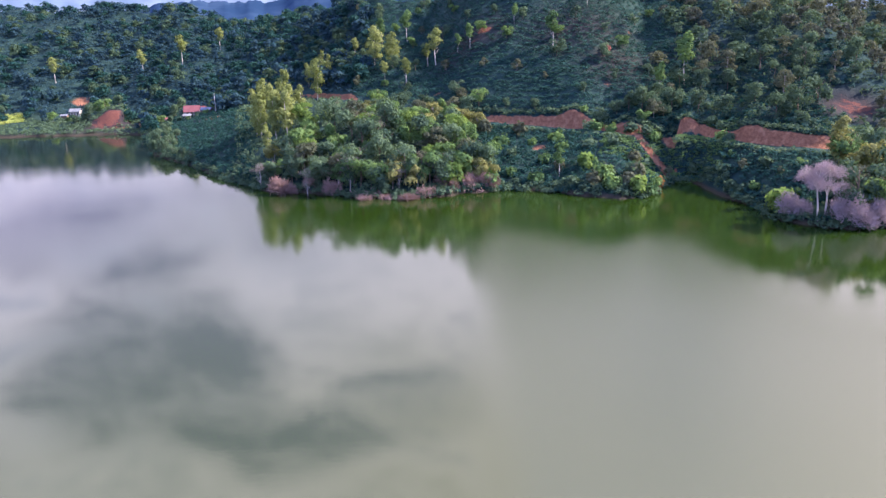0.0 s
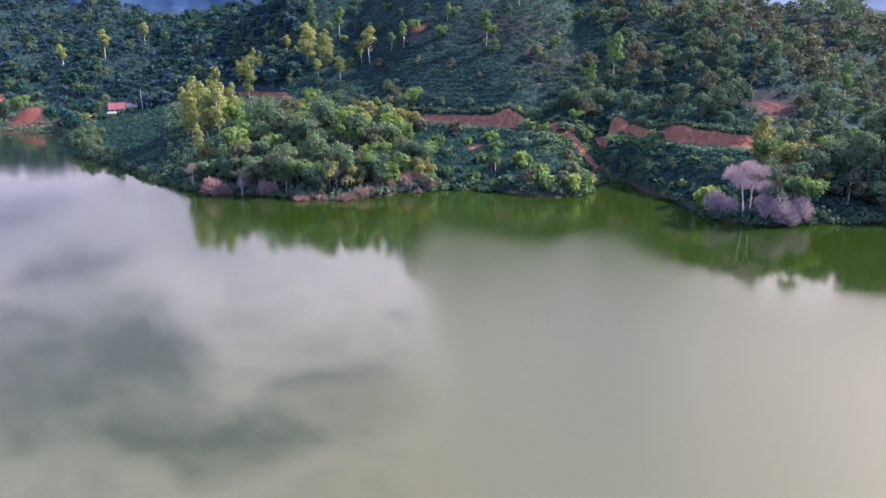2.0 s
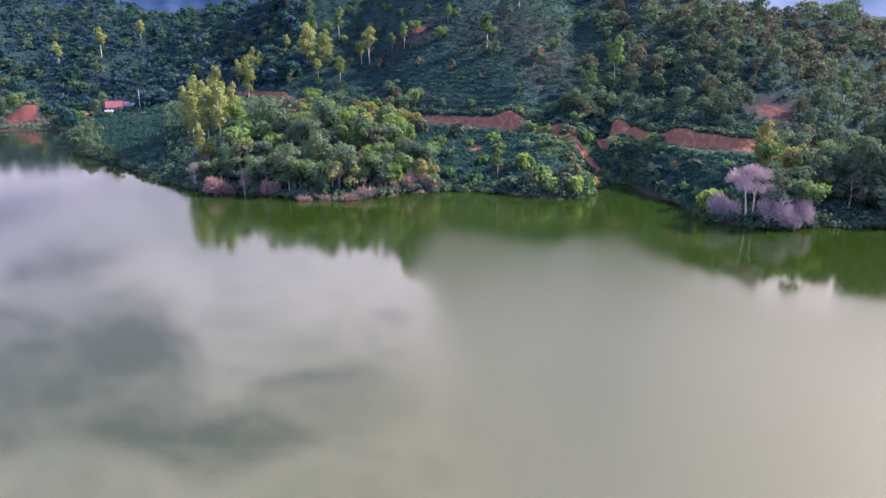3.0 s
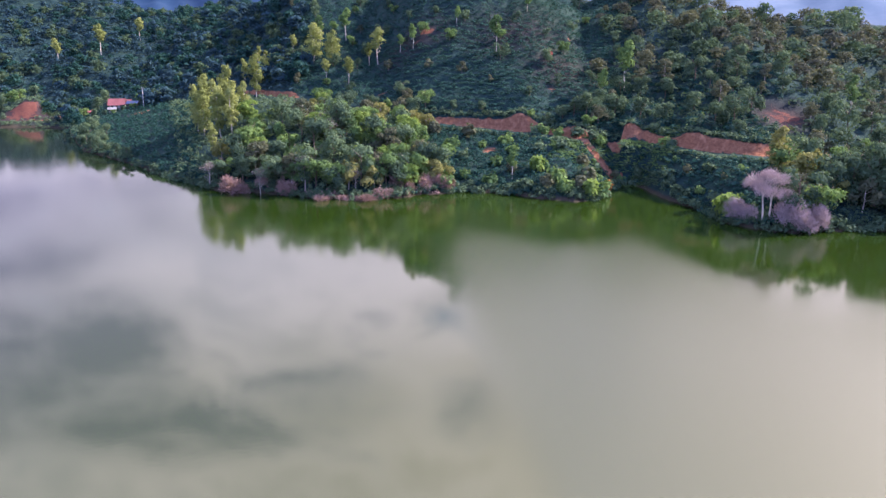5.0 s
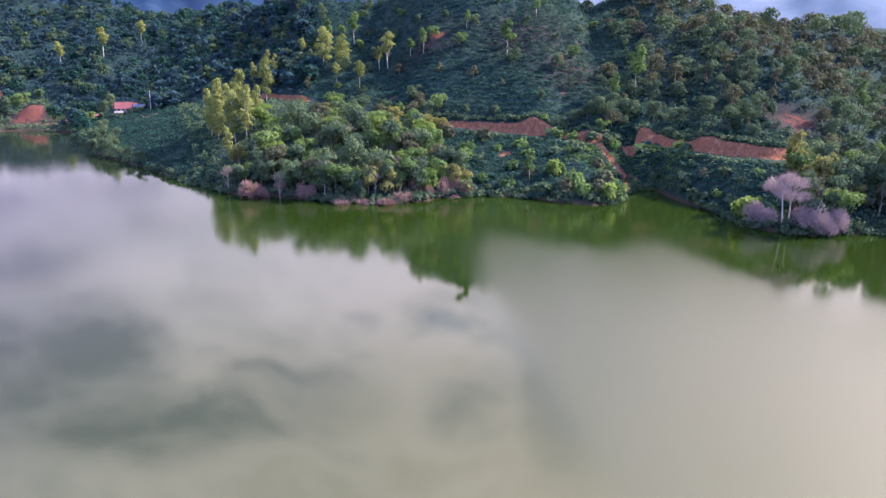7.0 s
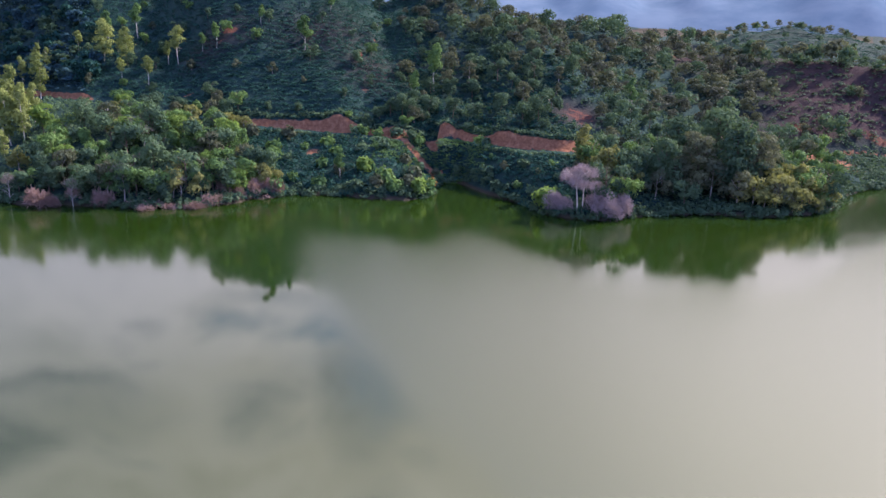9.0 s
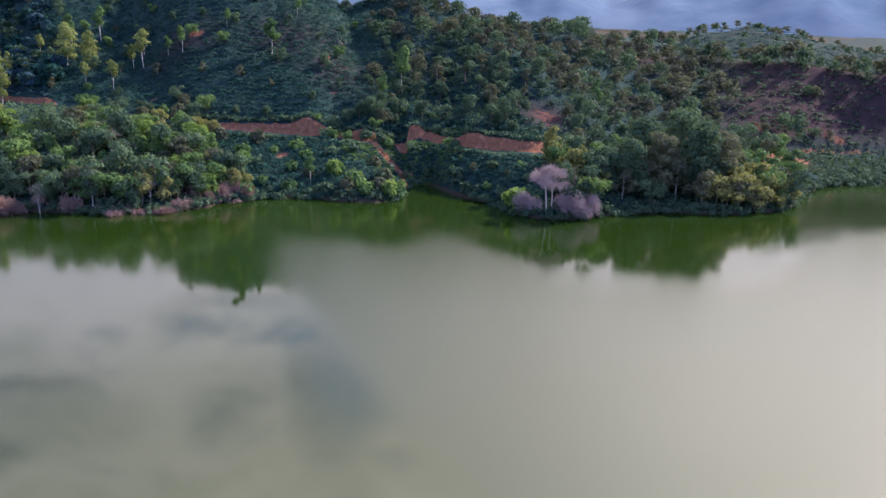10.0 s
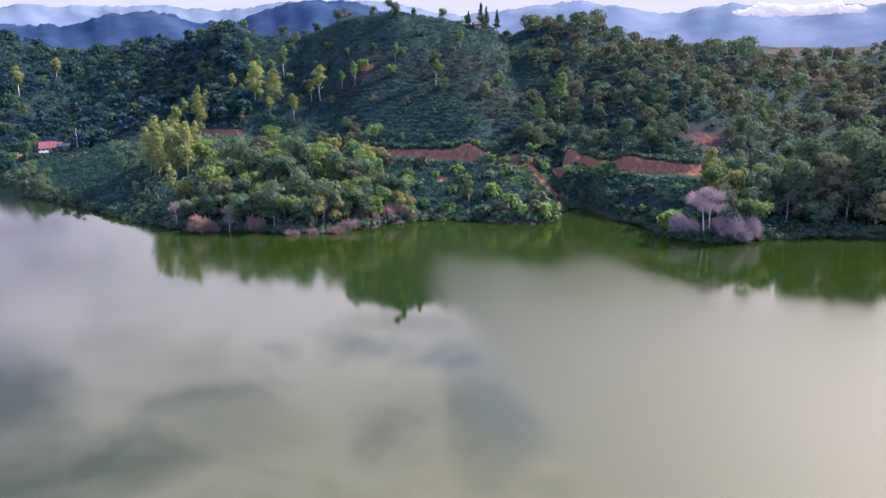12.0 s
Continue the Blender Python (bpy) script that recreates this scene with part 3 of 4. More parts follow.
def limbs(rng, high, thick, forks, reach, lean=0.04, sides=6, start=0.35):
    """A tapered trunk with limbs that fork out of it."""
    bend = rng.uniform(-lean, lean, 2) * high
    at = lambda f: np.array((bend[0] * f * f + 0.03 * high * math.sin(3 * f), bend[1] * f * f, high * f))
    pieces = [tube([at(f) for f in np.linspace(0, 0.95, 7)], [thick * (1.25 - f) for f in np.linspace(0, 0.95, 7)], sides)]
    for k in range(forks):
        f = start + (0.9 - start) * (k + rng.rand() * 0.6) / forks
        a = rng.uniform(0, 6.28)
        d = np.array((math.cos(a), math.sin(a), rng.uniform(0.5, 1.1)))
        ln = reach * (1.1 - 0.5 * f) * rng.uniform(0.7, 1.1)
        p = at(f)
        pieces.append(tube([p, p + d * ln * 0.5 + (0, 0, 0.05 * ln), p + d * ln + (0, 0, 0.2 * ln)], [thick * 0.45, thick * 0.3, thick * 0.1], 4))
    return joined(pieces)


def make_tree(name, label, shape, high, wide, leaves, size, leaf, bark, seed, thick=None, category="tree", group=""):
    rng = np.random.RandomState(seed)
    tree = tagged(new(name), label, category, group)
    v, f = limbs(rng, high * (0.9 if shape is not crown_round else 0.75), thick or high * 0.018, 7, wide * 0.7)
    part("trunk", mesh_of("trunk", v, f, [bark], smooth=True), tree)
    part("crown", quads_mesh("crown", shape(rng, high, wide, leaves, size), leaf), tree)
    return tree


def twig_cloud(rng, centre, radii, count, length, width):
    """Fine bare twigs that fan out through a clump."""
    d = rng.normal(0, 1, (count, 3))
    d[:, 2] = np.abs(d[:, 2]) - 0.2
    d /= np.linalg.norm(d, axis=1)[:, None]
    p = np.asarray(centre) + d * np.asarray(radii) * rng.uniform(0.45, 1.0, count)[:, None]
    w = d + rng.normal(0, 0.5, (count, 3)) + (0, 0, 0.35)
    w /= np.linalg.norm(w, axis=1)[:, None]
    side = np.cross(w, rng.normal(0, 1, (count, 3)))
    side /= np.linalg.norm(side, axis=1)[:, None]
    ln = length * rng.uniform(0.5, 1.2, count)[:, None]
    return np.stack([p - side * width, p + side * width, p + w * ln + side * width * 0.3, p + w * ln - side * width * 0.3], 1)


def make_bare_tree(name, label, high, wide, twigs, leaf, bark, seed, low=0.45, width=0.03, group=""):
    rng = np.random.RandomState(seed)
    tree = tagged(new(name), label, "tree", group)
    v, f = limbs(rng, high * 0.7, high * 0.013, 14, wide * 0.8, 0.06, 6, 0.22)
    part("trunk", mesh_of("trunk", v, f, [bark], smooth=True), tree)
    out = []
    for k in range(9):
        a, q = rng.uniform(0, 6.28), rng.uniform(0.1, 0.62)
        c = (wide * q * math.cos(a), wide * q * math.sin(a), high * rng.uniform(low, 0.8) - 0.1 * high * q)
        s = wide * rng.uniform(0.40, 0.58)
        out.append(twig_cloud(rng, c, (s, s, s * 0.7), twigs // 9, 0.9, width))
    part("crown", quads_mesh("crown", np.concatenate(out), leaf), tree)
    return tree


def make_umbrella_tree(name, label, high, wide, twigs, leaf, bark, seed):
    """A flat-topped bare tree on two pale trunks, one upright and one leaning."""
    rng = np.random.RandomState(seed)
    tree = tagged(new(name), label, "tree")
    pieces = []
    for foot, head in (((0, 0, 0), (-0.3, 0.4, 0.62 * high)), ((1.1, -0.4, 0), (2.3, 0.2, 0.52 * high))):
        foot, head = np.array(foot, float), np.array(head, float)
        pieces.append(tube([foot + (head - foot) * f + (0.15 * math.sin(5 * f), 0, 0) for f in np.linspace(0, 1, 6)], [0.21 - 0.10 * f for f in np.linspace(0, 1, 6)], 7))
        for k in range(9):
            a = 0.7 * k + rng.uniform(0, 0.5)
            d = np.array((math.cos(a), math.sin(a), 0)) * wide * rng.uniform(0.45, 0.85)
            p = foot + (head - foot) * rng.uniform(0.72, 1.0)
            up = high * rng.uniform(0.78, 0.90) - p[2]
            pieces.append(tube([p, p + d * 0.4 + (0, 0, up * 0.6), p + d + (0, 0, up)], [0.10, 0.06, 0.03], 4))
    part("trunk", mesh_of("trunk", *joined(pieces), [bark], smooth=True), tree)
    out = []
    for k in range(13):
        a, q = 2.4 * k, math.sqrt((k + 0.5) / 13)
        c = (wide * 0.78 * q * math.cos(a) + 0.4, wide * 0.78 * q * math.sin(a), high * (0.80 - 0.20 * q * q - 0.10 * (k % 3 == 1)) + rng.uniform(-0.5, 0.3))
        s = wide * rng.uniform(0.26, 0.36)
        out.append(twig_cloud(rng, c, (s, s, s * 1.05), twigs // 13, 0.85, 0.026))
    part("crown", quads_mesh("crown", np.concatenate(out), leaf), tree)
    return tree


def make_shrub(name, label, high, wide, leaves, size, leaf, seed, category="shrub", group=""):
    rng = np.random.RandomState(seed)
    shrub = tagged(new(name), label, category, group)
    v, f = limbs(rng, high * 0.6, 0.06, 6, wide * 0.6, 0.1, 4, 0.1)
    part("stem", mesh_of("stem", v, f, [BARK], smooth=True), shrub)
    out = []
    for k in range(5):
        a, q = rng.uniform(0, 6.28), rng.uniform(0, 0.5)
        s = wide * rng.uniform(0.4, 0.6)
        out.append(puff(rng, (wide * q * math.cos(a), wide * q * math.sin(a), high * rng.uniform(0.15, 0.5)), (s, s, high * 0.5), leaves // 5, size))
    part("foliage", quads_mesh("foliage", np.concatenate(out), leaf), shrub)
    return shrub


def make_dry_shrub(name, label, high, wide, twigs, leaf, seed, group=""):
    rng = np.random.RandomState(seed)
    shrub = tagged(new(name), label, "shrub", group)
    v, f = limbs(rng, high * 0.7, 0.05, 7, wide * 0.7, 0.1, 4, 0.05)
    part("stem", mesh_of("stem", v, f, [BARK_GREY], smooth=True), shrub)
    out = [twig_cloud(rng, (wide * rng.uniform(-0.5, 0.5), wide * rng.uniform(-0.5, 0.5), high * rng.uniform(0.1, 0.45)), (wide * 0.5, wide * 0.5, high * 0.5), twigs // 6, 0.6, 0.05) for _ in range(6)]
    part("brush", quads_mesh("brush", np.concatenate(out), leaf), shrub)
    return shrub


used = set()


def put(model, x, y, scale=1.0, turn=0.0, sink=0.1, stretch=1.0):
    """Sets the model itself down the first time, and a copy of it after that."""
    z = height(x, y) - sink
    m = pose(x, y, z, 0, 0, turn)
    if model.name in used:
        ob = copy_thing(model, m)
    else:
        used.add(model.name)
        ob = model
        ob.matrix_basis = m
    ob.scale = (scale, scale, scale * stretch)
    return ob


def spot(theta, r):
    return CX + r * math.sin(radians(theta)), CY + r * math.cos(radians(theta))


def scatter(seed, t0, t1, gap, keep, span=(0.0, 1.0), lower=False):
    """Places at least about gap apart between shore and road (lower) or road and ridge, thinned by keep(theta, r, fraction)."""
    rng = np.random.RandomState(seed)
    out, cells = [], {}
    tries = 9000
    for _ in range(tries):
        theta = rng.uniform(t0, t1)
        rs, rr, rt = (float(soft(np.array(theta), *pair)) for pair in ((SHORE_AT, SHORE_R), (ROAD_AT, ROAD_R), (TOP_AT, TOP_R)))
        rr = max(rr, rs + 9)
        a, b = (rs + 1.5, rr - 3.5) if lower else (rr + 4, rt + 12)
        f = rng.uniform(*span)
        r = a + (b - a) * f
        if rng.rand() > keep(theta, r, f):
            continue
        x, y = spot(theta, r)
        c = (int(x // gap), int(y // gap))
        if any(math.dist((x, y), q) < gap for i in (-1, 0, 1) for j in (-1, 0, 1) for q in cells.get((c[0] + i, c[1] + j), ())):
            continue
        cells.setdefault(c, []).append((x, y))
        out.append((x, y, theta, r, f, rng.rand(), rng.uniform(0, 360)))
    return out


def bush_field(name, label, mat, places, wide, high, leaves, size, seed, category="shrubs"):
    """Countless low bushes as one object."""
    rng = np.random.RandomState(seed)
    cards = []
    shapes = [puff(rng, (0, 0, 0.3), (0.5, 0.5, 0.7), leaves, size / wide) for _ in range(7)]
    spots = np.asarray(places, float)
    zs = land(*bearing(spots[:, 0], spots[:, 1]))
    for k, (x, y) in enumerate(places):
        s = wide * rng.uniform(0.6, 1.35)
        a = rng.uniform(0, 6.28)
        q = shapes[k % 7]
        rot = np.array(((math.cos(a), math.sin(a), 0), (-math.sin(a), math.cos(a), 0), (0, 0, 1)))
        cards.append((q @ rot) * (s, s, high * rng.uniform(0.7, 1.25)) + (x, y, zs[k] - 0.1))
    return tagged(new(name, quads_mesh(name, np.concatenate(cards), mat)), label, category, kind="stuff")


# ---- models of the trees, each set down once and then copied ----
WOOD_GROUP, HILL_GROUP = "trees on the wooded point", "trees on the hillside"
round_dark = [make_tree("broadleaf_tree", "dark green broadleaf tree with a billowing crown on the wooded bank", crown_round, 8.0 + k, 3.6 + 0.35 * k, 1800, 0.40, LEAF_DARK, BARK, 11 + k, group=WOOD_GROUP) for k in range(4)]
round_mid = [make_tree("broadleaf_tree", "fresh green broadleaf tree with a rounded crown on the wooded bank", crown_round, 7.0 + k, 3.3 + 0.3 * k, 1750, 0.39, LEAF_MID, BARK, 21 + k, group=WOOD_GROUP) for k in range(4)]
round_olive = [make_tree("broadleaf_tree", "olive brown broadleaf tree with a thin dry crown", crown_round, 7.0 + k, 3.4, 1500, 0.37, LEAF_OLIVE, BARK_GREY, 31 + k, group=WOOD_GROUP) for k in range(3)]
round_lime = [make_tree("broadleaf_tree", "bright lime green tree with a spreading sunlit crown", crown_round, 8.0, 3.8, 2000, 0.37, LEAF_LIME, BARK, 41 + k, group=WOOD_GROUP) for k in range(2)]
tall_yellow = [make_tree("tall_tree", "tall yellow green tree with a narrow feathery crown and pale trunk", crown_tall, 15.0, 2.75, 2300, 0.39, LEAF_YELLOW, BARK_PALE, 51 + k, 0.17, group="tall yellow green trees") for k in range(3)]
slim_tree = [make_tree("slender_tree", "slender tree with a pale bare trunk and a small tufted crown", crown_tuft, 11.0, 2.7, 1200, 0.40, (LEAF_YELLOW, LEAF_MID)[k % 2], BARK_PALE, 61 + k, 0.12, group=HILL_GROUP) for k in range(4)]
dark_pine = [make_tree("conifer", "dark conifer on the skyline of the ridge", crown_conifer, 11.0, 2.4, 800, 0.6, LEAF_DARK, BARK, 71 + k, group="trees on the ridge") for k in range(2)]
bare_pink = make_umbrella_tree("bare_tree", "leafless lilac tree with pale trunks and a flat spreading crown", 11.8, 5.0, 6500, TWIG_LILAC, BARK_PALE, 81)
bare_grey = [make_bare_tree("bare_tree", "leafless grey tree standing on the shore", 8.5, 2.0, 520, TWIG_GREY, BARK_GREY, 84 + k, 0.55, 0.028, group="bare trees on the shore") for k in range(2)]
dry_shrub = [make_dry_shrub("dry_shrub", "dry pinkish brown shrub on the shore", 3.0, 2.4, 1100, DRY_PINK, 91 + k, group="dry shrubs on the shore") for k in range(2)]
lilac_shrub = make_dry_shrub("dry_shrub", "leafless lilac shrub at the water's edge", 5.6, 3.8, 4200, TWIG_LILAC, 95)
green_shrub = [make_shrub("shrub", "leafy green shrub on the lower bank", 2.6, 1.9, 260, 0.5, m, 97 + k, group="shrubs on the bank") for k, m in enumerate((LEAF_MID, LEAF_DARK, LEAF_LIME, LEAF_OLIVE))]

# ---- trees that stand out: bearing, range, height ----
for k, (t, r, h) in enumerate(((-10.7, 233, 13), (-10.1, 236, 14.5), (-9.4, 232, 13.5), (-8.6, 239, 14.5), (-8.2, 230, 12), (-7.5, 233, 10.5), (-10.3, 225, 13.5), (-9.2, 222, 13), (-8.4, 221, 13.5), (-9.8, 214, 7.5), (-6.6, 266, 13.5), (-7.3, 284, 8.5), (-6.3, 288, 9), (-5.8, 284, 7.5))):
    put(tall_yellow[k % 3], *spot(t, r), h / 15.0, 77 * k)
for k, (t, r, h) in enumerate(((-1.7, 262, 7), (-0.1, 256, 8.5), (-3.9, 285, 7), (-0.2, 289, 11), (2.0, 264, 11.5), (1.4, 266, 7.5), (3.6, 262, 6), (4.5, 258, 7.5), (10.4, 249, 11), (-16.4, 400, 13.5), (-13.9, 428, 11), (7.6, 262, 6), (12.5, 270, 6), (-24.5, 420, 12), (-19, 400, 11), (-2.0, 290, 9), (11.85, 188, 6.8), (19.5, 232, 13.5))):
    put(slim_tree[(0, 2, 0, 1, 2, 0, 1, 3, 1, 0, 0, 3, 3, 2, 2, 1, 1, 3)[k]], *spot(t, r), h / 11.0, 50 * k, stretch=1.0)
broad_yellow = [make_tree("tall_tree", "pale yellow green tree with a broad oval crown on the slope", crown_tall, 13.0, 3.6, 2600, 0.40, LEAF_YELLOW, BARK_PALE, 56 + k, 0.17, group="tall yellow green trees") for k in range(2)]
put(broad_yellow[0], *spot(-2.5, 277), 1.0, 15)
put(broad_yellow[1], *spot(-1.2, 273), 0.85, 75)
put(make_bare_tree("dead_tree", "leaning pale dead snag with a few broken branches", 10.0, 1.5, 90, TWIG_GREY, BARK_PALE, 88, 0.5, 0.03), *spot(-2.2, 203), 1.0, 40)
for k, (t, r, h) in enumerate(((-3.5, 182.0, 10), (-10.2, 193, 7.5), (-6.7, 184.5, 7.5), (-1.5, 200, 8.5), (0.2, 179.0, 6.5))):
    put(bare_grey[k % 2], *spot(t, r), h / 8.5, 80 * k)
for k, (t, r, h, w) in enumerate(((-8.7, 186.5, 5.2, 1.45), (-1.8, 176.6, 1.9, 1.3), (0.9, 175.2, 2.0, 1.35), (-4.9, 182.5, 4.2, 1.0), (5.4, 182, 4.2, 0.9), (3.2, 181, 3.6, 0.9), (-0.4, 176.0, 1.6, 0.8), (7.2, 184, 3.2, 0.8), (-6.6, 187, 3.2, 0.8), (2.2, 177.0, 3.0, 1.0), (1.6, 175.6, 1.5, 0.7), (-8.0, 186.0, 3.4, 0.9), (7.0, 183.0, 4.0, 1.0), (4.3, 181, 3.0, 0.8), (6.2, 183, 4.0, 0.8))):
    put(dry_shrub[k % 2], *spot(t, r), w, 65 * k, stretch=h / 3.0 / w)
put(bare_pink, *spot(29.6, 164.8), 1.0, 20)
put(lilac_shrub, *spot(28.2, 166.0), 0.95, 10)
put(lilac_shrub, *spot(31.3, 165.6), 1.15, 140)
put(lilac_shrub, *spot(32.6, 166.2), 1.05, 250)
put(make_shrub("shrub", "pinkish red shrub standing alone among the terraces", 2.6, 1.6, 420, 0.34, LEAF_RED, 104), *spot(14.1, 244.0), 1.0, 0)
put(make_shrub("shrub", "rust orange shrub by the red slip at the inlet", 2.6, 1.5, 420, 0.34, LEAF_RUST, 103), *spot(18.9, 189.0), 1.0, 0)
put(green_shrub[2], *spot(27.2, 169.0), 2.0, 30)
put(green_shrub[2], *spot(26.8, 171.0), 1.4, 130)
for k, (t, r, h) in enumerate(((18.3, 181, 1.3), (17.6, 180, 1.6), (16.9, 181, 1.4), (16.0, 180, 1.5), (15.2, 184, 1.8), (17.2, 186, 1.7), (14.4, 181, 1.3), (18.6, 187, 1.0), (13.6, 190, 1.6), (19.3, 199, 0.8))):
    put(green_shrub[(0, 2, 3, 0, 0, 1, 3, 0, 2, 3)[k]], *spot(t, r), h, 53 * k)

for model, t, r, h in ((round_lime[0], 4.2, 203, 9.5), (round_lime[1], 1.2, 205, 8.0), (round_olive[0], -6.5, 196, 8.5), (round_olive[1], -3.4, 214, 8.5), (round_dark[1], 2.0, 197, 9.5), (round_dark[2], -1.0, 203, 9.5), (round_lime[0], -2.6, 206, 7.5), (round_mid[3], 6.3, 190, 7.5)):
    put(model, *spot(t, r), h / 8.0, 31 * h)

round_gold = [make_tree("broadleaf_tree", "low sunlit olive gold tree at the end of the far bank", crown_round, 6.5, 3.2, 1500, 0.37, LEAF_GOLD, BARK_GREY, 45 + k, group="gold trees at the end of the bank") for k in range(2)]
for k, (t, r, h) in enumerate(((44.2, 186, 8.5), (45.2, 189, 8.0), (46.0, 191, 8.0), (46.9, 194, 6.8), (47.6, 198, 5.6), (44.8, 196, 9.5), (46.2, 201, 8.0), (43.4, 184, 7.0), (42.6, 183.5, 8.0), (43.8, 192, 9.5), (45.4, 186.5, 5.0), (47.0, 190.5, 4.5), (32.0, 181.5, 8.5), (33.6, 178, 6.5))):
    put(round_gold[k % 2], *spot(t, r), h / 6.5, 47 * k)

put(make_tree("tall_tree", "upright olive gold tree with a forked top behind the lilac tree", crown_tall, 11.5, 2.6, 1900, 0.36, LEAF_GOLD, BARK_GREY, 107, 0.16), *spot(30.1, 183.5), 1.0, 30)
put(round_lime[1], *spot(32.8, 172), 0.68, 200)

# ---- the wooded point ----
for model, t, r, h in ((round_gold[0], 0.0, 184, 7.5), (round_olive[2], 1.8, 184, 6.5), (round_gold[1], 6.6, 186.5, 7.0), (round_dark[0], -2.3, 185, 6.0), (round_dark[3], 3.4, 184.5, 6.0), (round_mid[0], -5.6, 189, 6.0), (round_dark[1], -7.6, 193, 6.0), (round_mid[2], 5.0, 186, 5.5), (round_dark[2], -0.9, 183.5, 5.0), (round_olive[0], -6.7, 194, 8.5), (round_olive[1], 2.6, 194, 8.5)):
    put(model, *spot(t, r), h / 8.0, 29 * h + 40 * t)
front = ((round_dark, -9.6, 4, 6.5), (round_dark, -7.9, 4, 7.5), (round_olive, -6.9, 7, 9.0), (round_dark, -6.0, 3, 6.5), (round_dark, -5.2, 5, 8.0), (round_mid, -4.3, 4, 7.0), (round_dark, -3.2, 3.5, 6.0), (round_dark, -2.6, 7, 8.5), (round_mid, -1.9, 5, 8.0), (round_dark, -1.1, 3.5, 6.5), (round_gold, -0.3, 4.5, 9.0), (round_dark, 0.6, 6, 8.5), (round_gold, 1.6, 4, 8.0), (round_dark, 2.5, 5, 8.0), (round_dark, 3.3, 4, 7.0), (round_mid, 4.1, 5, 8.0), (round_gold, 5.9, 4.5, 8.0), (round_dark, 5.0, 8, 9.0), (round_dark, 6.6, 7, 7.5))
for k, (pool, t, inland, h) in enumerate(front):
    put(pool[k % len(pool)], *spot(t, float(soft(np.array(t), SHORE_AT, SHORE_R, 0.25)) + inland), h / 8.3, 67 * k)
for x, y, t, r, f, a, turn in scatter(5, -12.5, 5.5, 4.9, lambda t, r, f: 0.0 if (-8 < t < -2.6 and f > 0.50) or (-11.6 < t < -7.4 and r > 206) or t < -10.2 else 0.95 if (t > -11 + 4 * f or f < 0.3) else 0.2, (0.03, 0.97), True):
    pool = round_olive if a < 0.14 else round_dark if a < 0.40 else round_mid if a < 0.82 else round_gold if a < 0.92 else round_lime
    low = 0.85 if f < 0.15 else 0.92 if f < 0.45 else 0.76
    put(pool[int(a * 97) % len(pool)], x, y, low * (0.70 + 0.52 * ((a * 13) % 1)), turn)
for x, y, t, r, f, a, turn in scatter(6, 5.5, 18.5, 6.0, lambda t, r, f: 0.28 if f < 0.5 else 0.07, (0.02, 0.9), True):
    put(green_shrub[(0, 1, 3, 0)[int(a * 4)]], x, y, 0.9 + 0.9 * ((a * 13) % 1), turn)
# ---- trees on the tip of the coffee bank ----
for k, (t, inland, h) in enumerate(((-18.2, 4, 4.5), (-17.7, 3, 5.0), (-17.9, 12, 5.5), (-17.2, 5, 4.5), (-16.8, 3, 4.0), (-17.0, 16, 5.0), (-16.2, 4, 3.5), (-15.5, 3, 3.2), (-18.0, 22, 6.0), (-16.6, 26, 5.0), (-17.4, 34, 5.5))):
    put(round_dark[k % 4], *spot(t, float(soft(np.array(t), SHORE_AT, SHORE_R, 0.25)) + inland), h / 8.3, 59 * k)
# ---- the right bank with its tall dark trees ----
for x, y, t, r, f, a, turn in scatter(7, 30.5, 48.0, 5.8, lambda t, r, f: 0.9 if f < 0.75 else 0.5, (0.04, 0.95), True):
    pool = round_olive if a < 0.35 else round_dark if a < 0.75 else round_mid
    put(pool[int(a * 97) % len(pool)], x, y, 1.1 * (0.75 + 0.4 * ((a * 13) % 1)), turn)
for x, y, t, r, f, a, turn in scatter(8, 19.5, 30.5, 4.0, lambda t, r, f: 0.5, (0.05, 0.8), True):
    put(green_shrub[(1, 0, 1, 3)[int(a * 4)]], x, y, 0.5 + 0.5 * ((a * 13) % 1), turn)
grand = [make_tree("grand_tree", "massive old tree with a dark heavy crown by the water", crown_grand, 17.0, 7.0, 4600, 0.45, (LEAF_DARK, LEAF_OLIVE)[k % 2], BARK, 47 + k, 0.42, group="big trees by the water") for k in range(3)]
for k, (t, r, h) in enumerate(((41.2, 189, 19), (38.6, 186, 16), (36.2, 182, 14), (39.8, 198, 19), (42.6, 193, 15), (37.0, 194, 16), (34.0, 180, 11), (43.2, 202, 14), (40.6, 208, 17))):
    put(grand[k % 3], *spot(t, r), h / 17.0, 61 * k)
# ---- hillside trees ----
for k, (t, r, h) in enumerate(((2.6, 233, 6.0), (3.6, 229, 6.5), (4.6, 228, 6.0), (5.4, 230, 5.5), (4.1, 235, 5.0), (1.6, 236, 5.0))):
    put((round_mid[k % 4], round_olive[k % 3], round_dark[k % 4])[k % 3], *spot(t, r), h / 8.3, 71 * k)
for x, y, t, r, f, a, turn in scatter(9, -4, 19, 9.0, lambda t, r, f: 0.10 + 0.25 * (f > 0.85) + 0.3 * (f < 0.12), (0.0, 1.0)):
    pool = round_mid if a < 0.25 else round_olive if a < 0.4 else round_dark
    put(pool[int(a * 97) % len(pool)], x, y, (0.45 if f < 0.8 else 0.6) * (0.7 + 0.6 * ((a * 13) % 1)), turn)
hill_wood = []
